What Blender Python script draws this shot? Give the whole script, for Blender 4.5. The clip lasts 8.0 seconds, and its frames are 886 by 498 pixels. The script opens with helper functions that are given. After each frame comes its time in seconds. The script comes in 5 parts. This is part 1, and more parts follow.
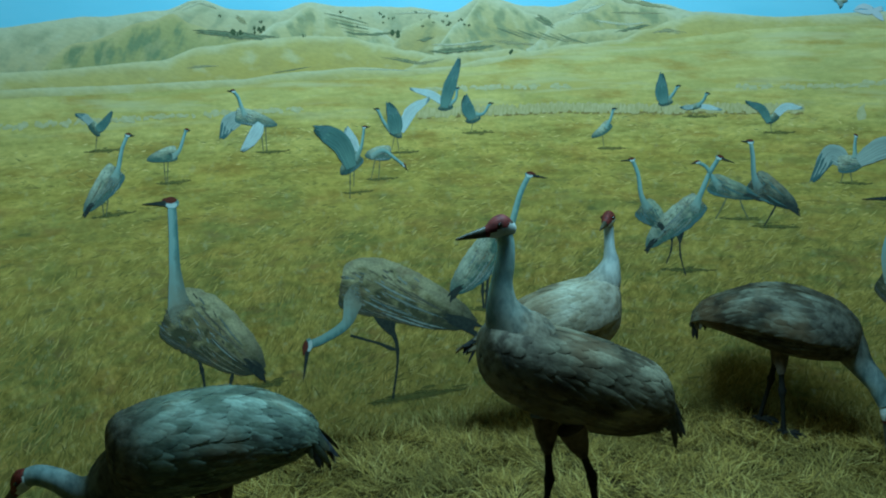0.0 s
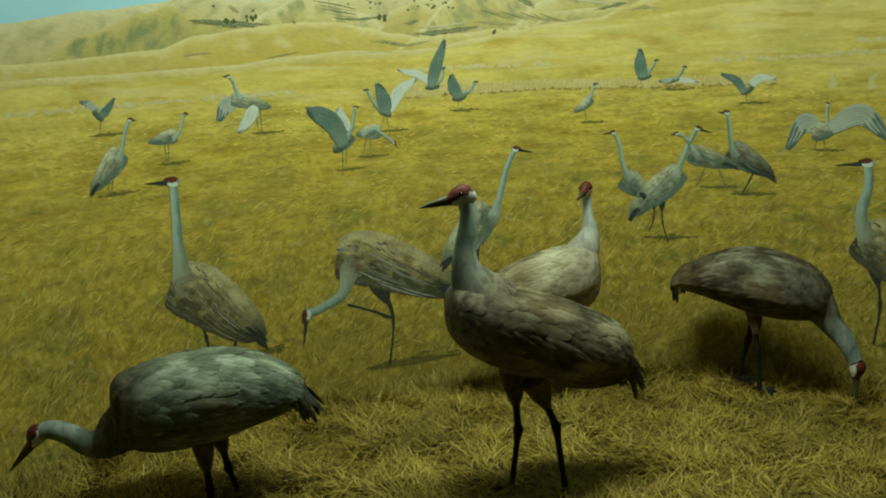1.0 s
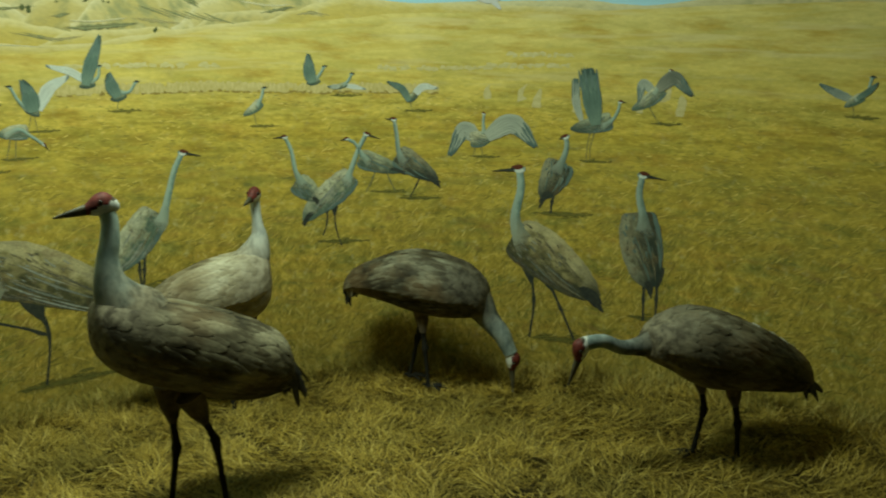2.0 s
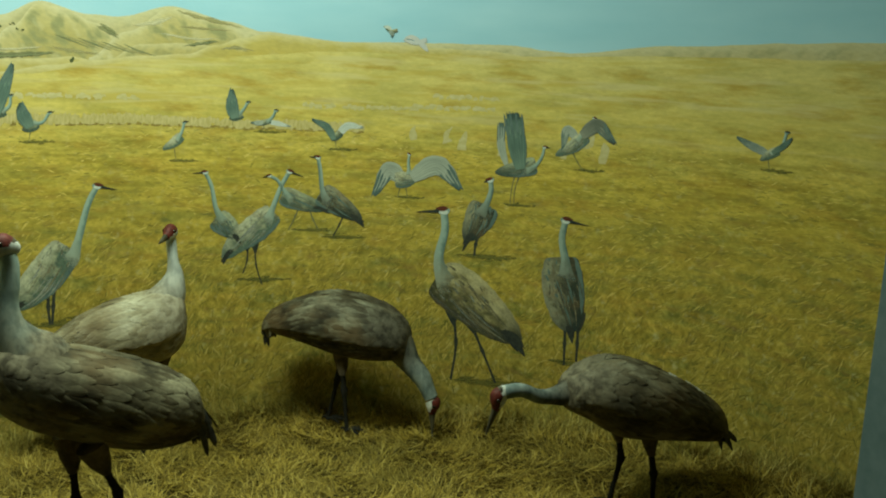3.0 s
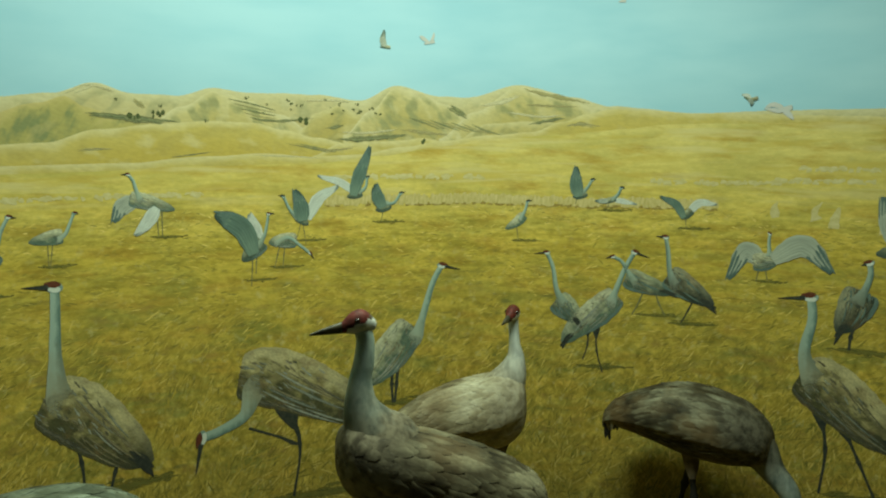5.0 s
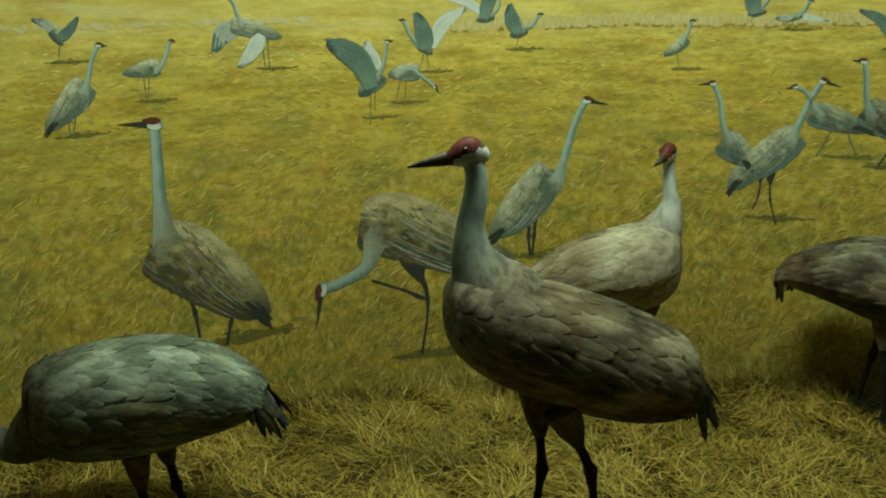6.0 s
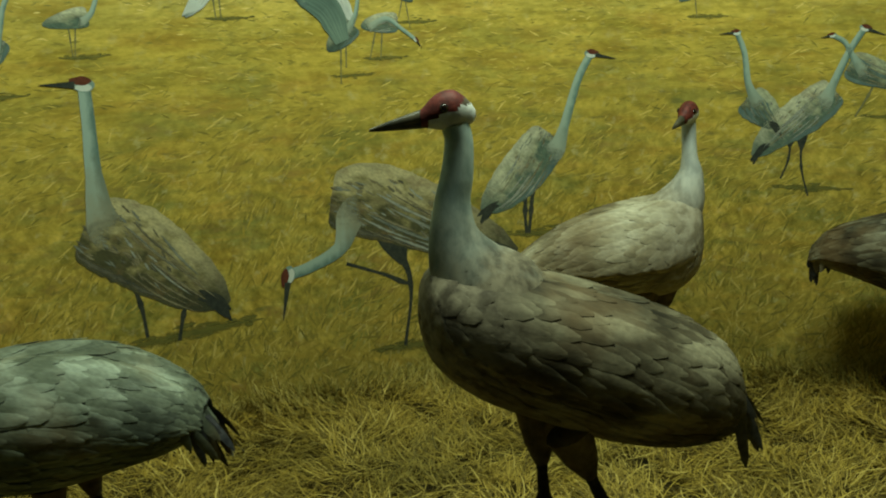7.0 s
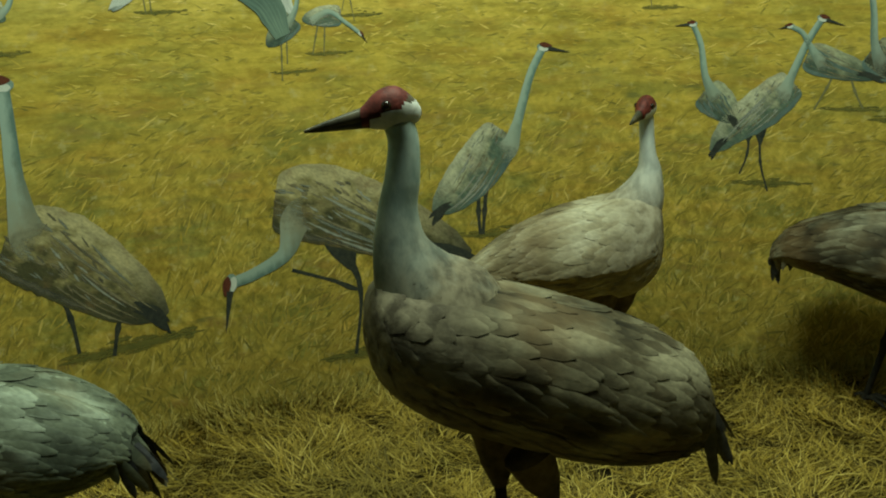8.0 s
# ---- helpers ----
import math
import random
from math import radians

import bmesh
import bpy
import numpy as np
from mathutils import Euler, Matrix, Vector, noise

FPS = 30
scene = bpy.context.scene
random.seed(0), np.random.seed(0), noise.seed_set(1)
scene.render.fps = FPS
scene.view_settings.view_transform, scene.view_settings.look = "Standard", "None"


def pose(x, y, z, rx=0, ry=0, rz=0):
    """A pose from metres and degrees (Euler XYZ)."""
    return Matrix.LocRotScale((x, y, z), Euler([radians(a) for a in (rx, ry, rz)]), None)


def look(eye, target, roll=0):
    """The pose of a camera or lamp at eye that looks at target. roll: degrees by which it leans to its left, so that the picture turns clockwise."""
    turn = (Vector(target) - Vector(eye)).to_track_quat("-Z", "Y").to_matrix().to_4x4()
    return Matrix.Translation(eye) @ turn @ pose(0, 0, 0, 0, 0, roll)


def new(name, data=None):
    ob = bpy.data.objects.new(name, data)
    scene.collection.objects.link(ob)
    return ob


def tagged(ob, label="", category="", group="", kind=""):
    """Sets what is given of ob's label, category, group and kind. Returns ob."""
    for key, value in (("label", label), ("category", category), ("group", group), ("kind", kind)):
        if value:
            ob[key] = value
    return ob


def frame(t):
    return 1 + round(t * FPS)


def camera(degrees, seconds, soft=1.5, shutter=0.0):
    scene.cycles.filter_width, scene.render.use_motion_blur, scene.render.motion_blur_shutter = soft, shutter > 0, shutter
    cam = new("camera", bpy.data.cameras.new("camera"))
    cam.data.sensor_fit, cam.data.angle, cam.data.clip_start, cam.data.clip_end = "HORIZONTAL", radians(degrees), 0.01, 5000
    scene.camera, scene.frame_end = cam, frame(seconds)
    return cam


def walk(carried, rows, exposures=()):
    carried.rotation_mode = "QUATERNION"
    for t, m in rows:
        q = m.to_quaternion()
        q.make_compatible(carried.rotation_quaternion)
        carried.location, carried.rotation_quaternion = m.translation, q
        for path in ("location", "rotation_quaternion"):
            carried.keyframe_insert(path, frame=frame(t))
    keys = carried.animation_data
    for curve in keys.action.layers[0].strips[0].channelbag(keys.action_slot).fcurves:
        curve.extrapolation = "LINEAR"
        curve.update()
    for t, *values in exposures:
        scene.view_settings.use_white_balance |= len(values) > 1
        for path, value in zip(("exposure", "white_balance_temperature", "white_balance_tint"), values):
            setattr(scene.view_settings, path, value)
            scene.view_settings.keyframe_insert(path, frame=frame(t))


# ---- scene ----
cam = camera(51.29, 8.0, 2.0, 0.15)
PATH = [
    (0, (0.118, 0.435, 1.522), (0.035, 2.393, 1.125), -1.00),
    (0.5, (0.234, 0.325, 1.522), (0.059, 2.265, 1.069), -1.61),
    (1, (0.316, 0.238, 1.519), (0.155, 2.184, 1.085), -2.57),
    (1.5, (0.386, 0.233, 1.561), (0.531, 2.168, 1.079), -1.14),
    (2, (0.468, 0.259, 1.532), (0.928, 2.153, 1.085), 0.18),
    (2.2, (0.490, 0.275, 1.520), (1.051, 2.145, 1.082), 1.49),
    (3.3, (0.535, 0.310, 1.597), (1.141, 2.190, 1.283), 1.92),
    (3.5, (0.550, 0.340, 1.583), (1.091, 2.253, 1.365), 1.72),
    (4, (0.516, 0.421, 1.572), (0.759, 2.398, 1.399), 0.81),
    (4.5, (0.471, 0.474, 1.558), (0.522, 2.466, 1.378), 1.34),
    (5, (0.441, 0.540, 1.533), (0.377, 2.527, 1.315), 0.35),
    (5.2, (0.439, 0.592, 1.507), (0.341, 2.566, 1.205), 0.07),
    (6.3, (0.509, 1.078, 1.358), (0.017, 2.941, 0.823), -1.85),
    (6.5, (0.503, 1.145, 1.341), (-0.005, 2.999, 0.792), -1.95),
    (7, (0.446, 1.348, 1.315), (0.051, 3.222, 0.740), -1.96),
    (7.5, (0.411, 1.435, 1.297), (0.134, 3.323, 0.700), -1.04),
    (8, (0.436, 1.470, 1.299), (0.136, 3.359, 0.713), -2.18),
]
EXPOSURES = [(0.0, -0.14, 4050, 3), (0.3, -0.05, 4950, 5), (0.6, -0.02, 6000, 9), (1.0, 0.02, 6500, 10), (2.0, 0.07, 6500, 10), (3.4, 0.14, 6500, 10), (4.3, 0.0, 6500, 10), (8.0, 0.0, 6500, 10)]
walk(cam, [(t, look(eye, target, roll)) for t, eye, target, roll in PATH], EXPOSURES)

# ---------------------------------------------------------------- light
world = bpy.data.worlds.new("dim_hall")
scene.world = world
world.use_nodes = True
world.node_tree.nodes["Background"].inputs["Color"].default_value = (0.5, 0.6, 0.65, 1)
world.node_tree.nodes["Background"].inputs["Strength"].default_value = 0.02


def area_lamp(name, eye, target, sx, sy, watts, colour):
    data = bpy.data.lights.new(name, "AREA")
    data.shape, data.size, data.size_y, data.energy, data.color = "RECTANGLE", sx, sy, watts, colour
    ob = new(name, data)
    ob.matrix_world = look(eye, target)
    return ob


# hidden tubes above the display, behind the header of the window
area_lamp("display_lamp", (0.46, 2.83, 2.76), (0.42, 3.14, 0.9), 1.25, 0.28, 56, (0.81, 1.0, 0.76))

# ---------------------------------------------------------------- materials


def material(name, rough=0.85, spec=0.2):
    m = bpy.data.materials.new(name)
    m.use_nodes = True
    nt = m.node_tree
    b = nt.nodes["Principled BSDF"]
    b.inputs["Roughness"].default_value = rough
    b.inputs["Specular IOR Level"].default_value = spec
    return m, nt, b


def node(nt, kind, **vals):
    n = nt.nodes.new(kind)
    for k, v in vals.items():
        n.inputs[k.replace("_", " ")].default_value = v
    return n


def noise_tex(nt, vec, scale, detail=4.0, rough=0.55, stretch=(1, 1, 1), turn=0.0):
    if turn:
        rot = nt.nodes.new("ShaderNodeMapping")
        rot.inputs["Rotation"].default_value = (0, 0, turn)
        nt.links.new(vec, rot.inputs["Vector"])
        vec = rot.outputs["Vector"]
    mp = nt.nodes.new("ShaderNodeMapping")
    mp.inputs["Scale"].default_value = stretch
    nt.links.new(vec, mp.inputs["Vector"])
    n = node(nt, "ShaderNodeTexNoise", Scale=scale, Detail=detail, Roughness=rough)
    nt.links.new(mp.outputs["Vector"], n.inputs["Vector"])
    return n.outputs["Fac"]


def ramp(nt, fac, stops):
    r = nt.nodes.new("ShaderNodeValToRGB")
    e = r.color_ramp.elements
    while len(e) < len(stops):
        e.new(0.5)
    for el, (p, c) in zip(e, stops):
        el.position, el.color = p, (*c, 1)
    nt.links.new(fac, r.inputs["Fac"])
    return r.outputs["Color"]


def mix(nt, fac, a, b, mode="MIX"):
    m = nt.nodes.new("ShaderNodeMix")
    m.data_type, m.blend_type = "RGBA", mode
    for sock, v in ((m.inputs[0], fac), (m.inputs[6], a), (m.inputs[7], b)):
        if isinstance(v, (int, float)):
            sock.default_value = v
        elif isinstance(v, tuple):
            sock.default_value = (*v, 1)
        else:
            nt.links.new(v, sock)
    return m.outputs[2]


def bump(nt, bsdf, height, strength=0.3, dist=0.003):
    b = node(nt, "ShaderNodeBump", Strength=strength, Distance=dist)
    nt.links.new(height, b.inputs["Height"])
    nt.links.new(b.outputs["Normal"], bsdf.inputs["Normal"])


def uv(nt):
    n = nt.nodes.new("ShaderNodeUVMap")
    n.uv_map = "UVMap"
    return n.outputs["UV"]


def obj(nt):
    return nt.nodes.new("ShaderNodeTexCoord").outputs["Object"]


def paint(name, dark, light, scale=30, stretch=(1, 1, 1), turn=0.0, fine=0.35, patch=None, rough=0.8, soft=0.0):
    """Brushed oil paint on the wall: two tones in strokes, a broad patch tone and canvas relief; in metres of the wall."""
    m, nt, b = material(name, rough, 0.15)
    v = uv(nt)
    s = noise_tex(nt, v, scale, 5, 0.6, stretch, turn)
    col = ramp(nt, s, [(0.36, dark), (0.64, light)])
    broad = noise_tex(nt, v, 3.5, 3, 0.5, (0.6, 1.6, 1))
    col = mix(nt, fine, col, ramp(nt, broad, [(0.35, dark), (0.65, patch or light)]))
    nt.links.new(col, b.inputs["Base Color"])
    bump(nt, b, s, 0.12, 0.002)
    if soft:
        # the brush runs dry towards the edges of a stroke
        rim = nt.nodes.new("ShaderNodeMath")
        rim.operation = "ABSOLUTE"
        nt.links.new(shape_uv(nt)[2], rim.inputs[0])
        dry = noise_tex(nt, v, 75, 4, 0.6, (0.8, 1.6, 1), 0.2)
        nt.links.new(ramp(nt, plus(nt, rim.outputs[0], dry, 1.3), [(0.25, (soft, soft, soft)), (0.85, (0, 0, 0))]), b.inputs["Alpha"])
    return m


def shape_uv(nt):
    """Along a painted shape (x) and across it (y, minus one to one), or metres below a crest (y)."""
    n = nt.nodes.new("ShaderNodeUVMap")
    n.uv_map = "shape"
    sep = nt.nodes.new("ShaderNodeSeparateXYZ")
    nt.links.new(n.outputs["UV"], sep.inputs[0])
    return n.outputs["UV"], sep.outputs["X"], sep.outputs["Y"]


def span(nt, value, lo, hi):
    n = node(nt, "ShaderNodeMapRange", From_Min=lo, From_Max=hi)
    nt.links.new(value, n.inputs["Value"])
    return n.outputs[0]


def plus(nt, a, b, k):
    """a + k * (b - 0.5)"""
    m = nt.nodes.new("ShaderNodeMath")
    m.operation = "MULTIPLY_ADD"
    m.inputs[1].default_value, m.inputs[2].default_value = k, -0.5 * k
    nt.links.new(b, m.inputs[0])
    p = nt.nodes.new("ShaderNodeMath")
    nt.links.new(m.outputs[0], p.inputs[0])
    nt.links.new(a, p.inputs[1])
    return p.outputs[0]


def hill_paint(name, crest, mid, low, gully, depth=0.13, amount=0.6, turn=0.9):
    """A painted slope: pale along its crest, warmer below, with brushed draws running down it."""
    m, nt, b = material(name, 0.8, 0.15)
    v = uv(nt)
    down = span(nt, shape_uv(nt)[2], 0.0, depth)
    broad = noise_tex(nt, v, 9, 4, 0.55, (1, 1.6, 1), 0.3)
    col = ramp(nt, plus(nt, down, broad, 0.55), [(0.0, crest), (0.30, mid), (0.95, low)])
    draws = noise_tex(nt, v, 11, 3, 0.5, (1.7, 0.9, 1), turn)
    col = mix(nt, mix(nt, 1.0, ramp(nt, draws, [(0.48, (0, 0, 0)), (0.62, (amount, amount, amount))]), ramp(nt, down, [(0.04, (0, 0, 0)), (0.25, (1, 1, 1))]), "MULTIPLY"), col, gully)
    glow = noise_tex(nt, v, 10, 3, 0.5, (1.7, 0.9, 1), turn + 0.25)
    col = mix(nt, ramp(nt, glow, [(0.56, (0, 0, 0)), (0.70, (0.6, 0.6, 0.6))]), col, crest)
    fine = noise_tex(nt, v, 50, 4, 0.6, (0.7, 1.8, 1), 0.2)
    col = mix(nt, 1.0, col, ramp(nt, fine, [(0.35, (0.93, 0.93, 0.92)), (0.65, (1.06, 1.06, 1.05))]), "MULTIPLY")
    nt.links.new(col, b.inputs["Base Color"])
    bump(nt, b, fine, 0.12, 0.002)
    return m


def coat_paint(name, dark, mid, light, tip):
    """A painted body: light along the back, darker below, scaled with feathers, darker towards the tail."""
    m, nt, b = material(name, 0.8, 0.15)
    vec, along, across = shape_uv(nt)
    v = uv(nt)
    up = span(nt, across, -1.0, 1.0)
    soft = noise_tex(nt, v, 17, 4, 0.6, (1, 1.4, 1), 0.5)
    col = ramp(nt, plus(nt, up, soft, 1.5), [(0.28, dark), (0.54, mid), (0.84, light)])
    mp = nt.nodes.new("ShaderNodeMapping")
    mp.inputs["Scale"].default_value = (9.0, 4.2, 1)
    nt.links.new(vec, mp.inputs["Vector"])
    vor = node(nt, "ShaderNodeTexVoronoi", Scale=1.0, Randomness=0.9)
    nt.links.new(mp.outputs["Vector"], vor.inputs["Vector"])
    col = mix(nt, 1.0, col, ramp(nt, vor.outputs["Distance"], [(0.10, (1.10, 1.09, 1.06)), (0.55, (0.93, 0.93, 0.93)), (0.8, (0.76, 0.76, 0.78))]), "MULTIPLY")
    rust = noise_tex(nt, v, 12, 4, 0.6)
    col = mix(nt, ramp(nt, rust, [(0.52, (0, 0, 0)), (0.68, (0.5, 0.5, 0.5))]), col, (0.24, 0.155, 0.07))
    col = mix(nt, ramp(nt, along, [(0.72, (0, 0, 0)), (0.97, (0.85, 0.85, 0.85))]), col, tip)
    barb = noise_tex(nt, v, 90, 3, 0.6, (1.0, 2.0, 1), 0.7)
    col = mix(nt, 1.0, col, ramp(nt, barb, [(0.35, (0.80, 0.80, 0.80)), (0.65, (1.18, 1.18, 1.16))]), "MULTIPLY")
    nt.links.new(col, b.inputs["Base Color"])
    bump(nt, b, barb, 0.12, 0.002)
    return m


def neck_paint(name, root, dark, light):
    """A painted neck: the body's tone where it rises from the breast, blue-grey higher up, one side lit."""
    m, nt, b = material(name, 0.8, 0.15)
    _, along, across = shape_uv(nt)
    v = uv(nt)
    soft = noise_tex(nt, v, 30, 4, 0.6, (1.4, 0.7, 1))
    col = ramp(nt, plus(nt, span(nt, across, -1.0, 1.0), soft, 1.0), [(0.12, dark), (0.62, light)])
    col = mix(nt, ramp(nt, plus(nt, along, soft, 0.35), [(0.25, (1, 1, 1)), (0.60, (0, 0, 0))]), col, mix(nt, 0.25, root, col))
    nt.links.new(col, b.inputs["Base Color"])
    nt.links.new(ramp(nt, plus(nt, along, noise_tex(nt, v, 45, 4, 0.65), 0.30), [(0.10, (0, 0, 0)), (0.30, (1, 1, 1))]), b.inputs["Alpha"])
    bump(nt, b, soft, 0.12, 0.002)
    return m


def wing_paint(name, root, mid, tip, start=0.62):
    """A painted open wing: feathers run out from the shoulder, dark at their ends."""
    m, nt, b = material(name, 0.8, 0.15)
    vec, along, across = shape_uv(nt)
    v = uv(nt)
    soft = noise_tex(nt, v, 24, 4, 0.6)
    mp = nt.nodes.new("ShaderNodeMapping")
    mp.inputs["Scale"].default_value = (1.2, 4.0, 1)
    nt.links.new(vec, mp.inputs["Vector"])
    q = node(nt, "ShaderNodeTexNoise", Scale=1.6, Detail=3.0, Roughness=0.5)
    nt.links.new(mp.outputs["Vector"], q.inputs["Vector"])
    col = ramp(nt, plus(nt, along, soft, 0.5), [(0.05, root), (start * 0.7, mid), (start, mid), (start + 0.18, tip)])
    col = mix(nt, 1.0, col, ramp(nt, q.outputs["Fac"], [(0.36, (0.74, 0.75, 0.76)), (0.64, (1.20, 1.20, 1.18))]), "MULTIPLY")
    nt.links.new(col, b.inputs["Base Color"])
    bump(nt, b, soft, 0.12, 0.002)
    return m


def field_material():
    """The painted meadow: dabs and leaning blades low down, level strokes further up, straw yellow with olive and rust patches."""
    m, nt, b = material("painted_meadow", 0.8, 0.15)
    v = uv(nt)
    sep = nt.nodes.new("ShaderNodeSeparateXYZ")
    nt.links.new(v, sep.inputs[0])
    height = node(nt, "ShaderNodeMapRange", From_Min=0.0, From_Max=1.64)
    nt.links.new(sep.outputs["Y"], height.inputs["Value"])
    h = height.outputs[0]
    base = ramp(nt, h, FIELD_STOPS)
    # dabs low on the wall, in two sizes
    blades = noise_tex(nt, v, 15, 6, 0.66, (1.3, 1.0, 1), 0.5)
    blades2 = noise_tex(nt, v, 38, 5, 0.66, (1.3, 0.8, 1), -0.6)
    near = mix(nt, 1.0, ramp(nt, blades, [(0.34, (0.60, 0.60, 0.52)), (0.50, (1.0, 0.98, 0.95)), (0.66, (1.30, 1.28, 1.45))]),
               ramp(nt, blades2, [(0.34, (0.66, 0.68, 0.62)), (0.66, (1.32, 1.30, 1.36))]), "MULTIPLY")
    # level strokes further up
    strokes = noise_tex(nt, v, 8, 6, 0.66, (0.55, 3.4, 1))
    fine = noise_tex(nt, v, 34, 5, 0.66, (0.9, 2.0, 1))
    far = mix(nt, 1.0, ramp(nt, strokes, [(0.34, (0.70, 0.68, 0.55)), (0.5, (1.0, 0.99, 0.96)), (0.66, (1.20, 1.20, 1.30))]),
              ramp(nt, fine, [(0.34, (0.80, 0.79, 0.72)), (0.66, (1.20, 1.19, 1.20))]), "MULTIPLY")
    far = mix(nt, ramp(nt, h, [(0.74, (0, 0, 0)), (0.88, (0.65, 0.65, 0.65))]), far, (1.02, 1.02, 1.02))
    detail = mix(nt, ramp(nt, h, [(0.35, (0, 0, 0)), (0.70, (1, 1, 1))]), near, far)
    col = mix(nt, 1.0, base, detail, "MULTIPLY")
    # olive and ochre patches, short dark dashes, pale tufts and rusty spots
    low = ramp(nt, h, [(0.45, (1, 1, 1)), (0.80, (0.35, 0.35, 0.35))])
    patch = noise_tex(nt, v, 5.0, 5, 0.64, (0.7, 2.0, 1))
    col = mix(nt, mix(nt, 1.0, ramp(nt, patch, [(0.45, (0, 0, 0)), (0.62, (0.85, 0.85, 0.85))]), low, "MULTIPLY"), col, mix(nt, 1.0, FIELD_OLIVE, detail, "MULTIPLY"))
    ochre = noise_tex(nt, v, 6.3, 5, 0.64, (0.6, 2.6, 1), 0.06)
    col = mix(nt, ramp(nt, ochre, [(0.50, (0, 0, 0)), (0.66, (0.75, 0.75, 0.75))]), col, mix(nt, 1.0, FIELD_OCHRE, detail, "MULTIPLY"))
    dash = noise_tex(nt, v, 12, 5, 0.64, (0.8, 2.8, 1), 0.04)
    keep = ramp(nt, h, [(0.60, (0.8, 0.8, 0.8)), (0.84, (0.10, 0.10, 0.10))])
    col = mix(nt, mix(nt, 1.0, ramp(nt, dash, [(0.58, (0, 0, 0)), (0.68, (0.85, 0.85, 0.85))]), keep, "MULTIPLY"), col, FIELD_DASH)
    tuft = noise_tex(nt, v, 20, 5, 0.64, (1.2, 1.1, 1), 0.5)
    col = mix(nt, mix(nt, 1.0, ramp(nt, tuft, [(0.57, (0, 0, 0)), (0.70, (0.6, 0.6, 0.6))]), low, "MULTIPLY"), col, FIELD_TUFT)
    band = noise_tex(nt, v, 4.5, 5, 0.6, (0.35, 4.5, 1), 0.02)
    top = ramp(nt, h, [(0.76, (0, 0, 0)), (0.86, (0.8, 0.8, 0.8))])
    col = mix(nt, mix(nt, 1.0, ramp(nt, band, [(0.52, (0, 0, 0)), (0.64, (0.9, 0.9, 0.9))]), top, "MULTIPLY"), col, (0.66, 0.55, 0.25))
    band2 = noise_tex(nt, v, 5.5, 5, 0.6, (0.4, 4.0, 1), -0.03)
    col = mix(nt, mix(nt, 1.0, ramp(nt, band2, [(0.54, (0, 0, 0)), (0.64, (0.8, 0.8, 0.8))]), top, "MULTIPLY"), col, (0.57, 0.42, 0.09))
    rust = noise_tex(nt, v, 9, 4, 0.6, (0.8, 2.0, 1), 0.1)
    col = mix(nt, mix(nt, 1.0, ramp(nt, rust, [(0.55, (0, 0, 0)), (0.70, (0.6, 0.6, 0.6))]), low, "MULTIPLY"), col, (0.27, 0.165, 0.05))
    nt.links.new(col, b.inputs["Base Color"])
    bump(nt, b, blades, 0.15, 0.002)
    return m


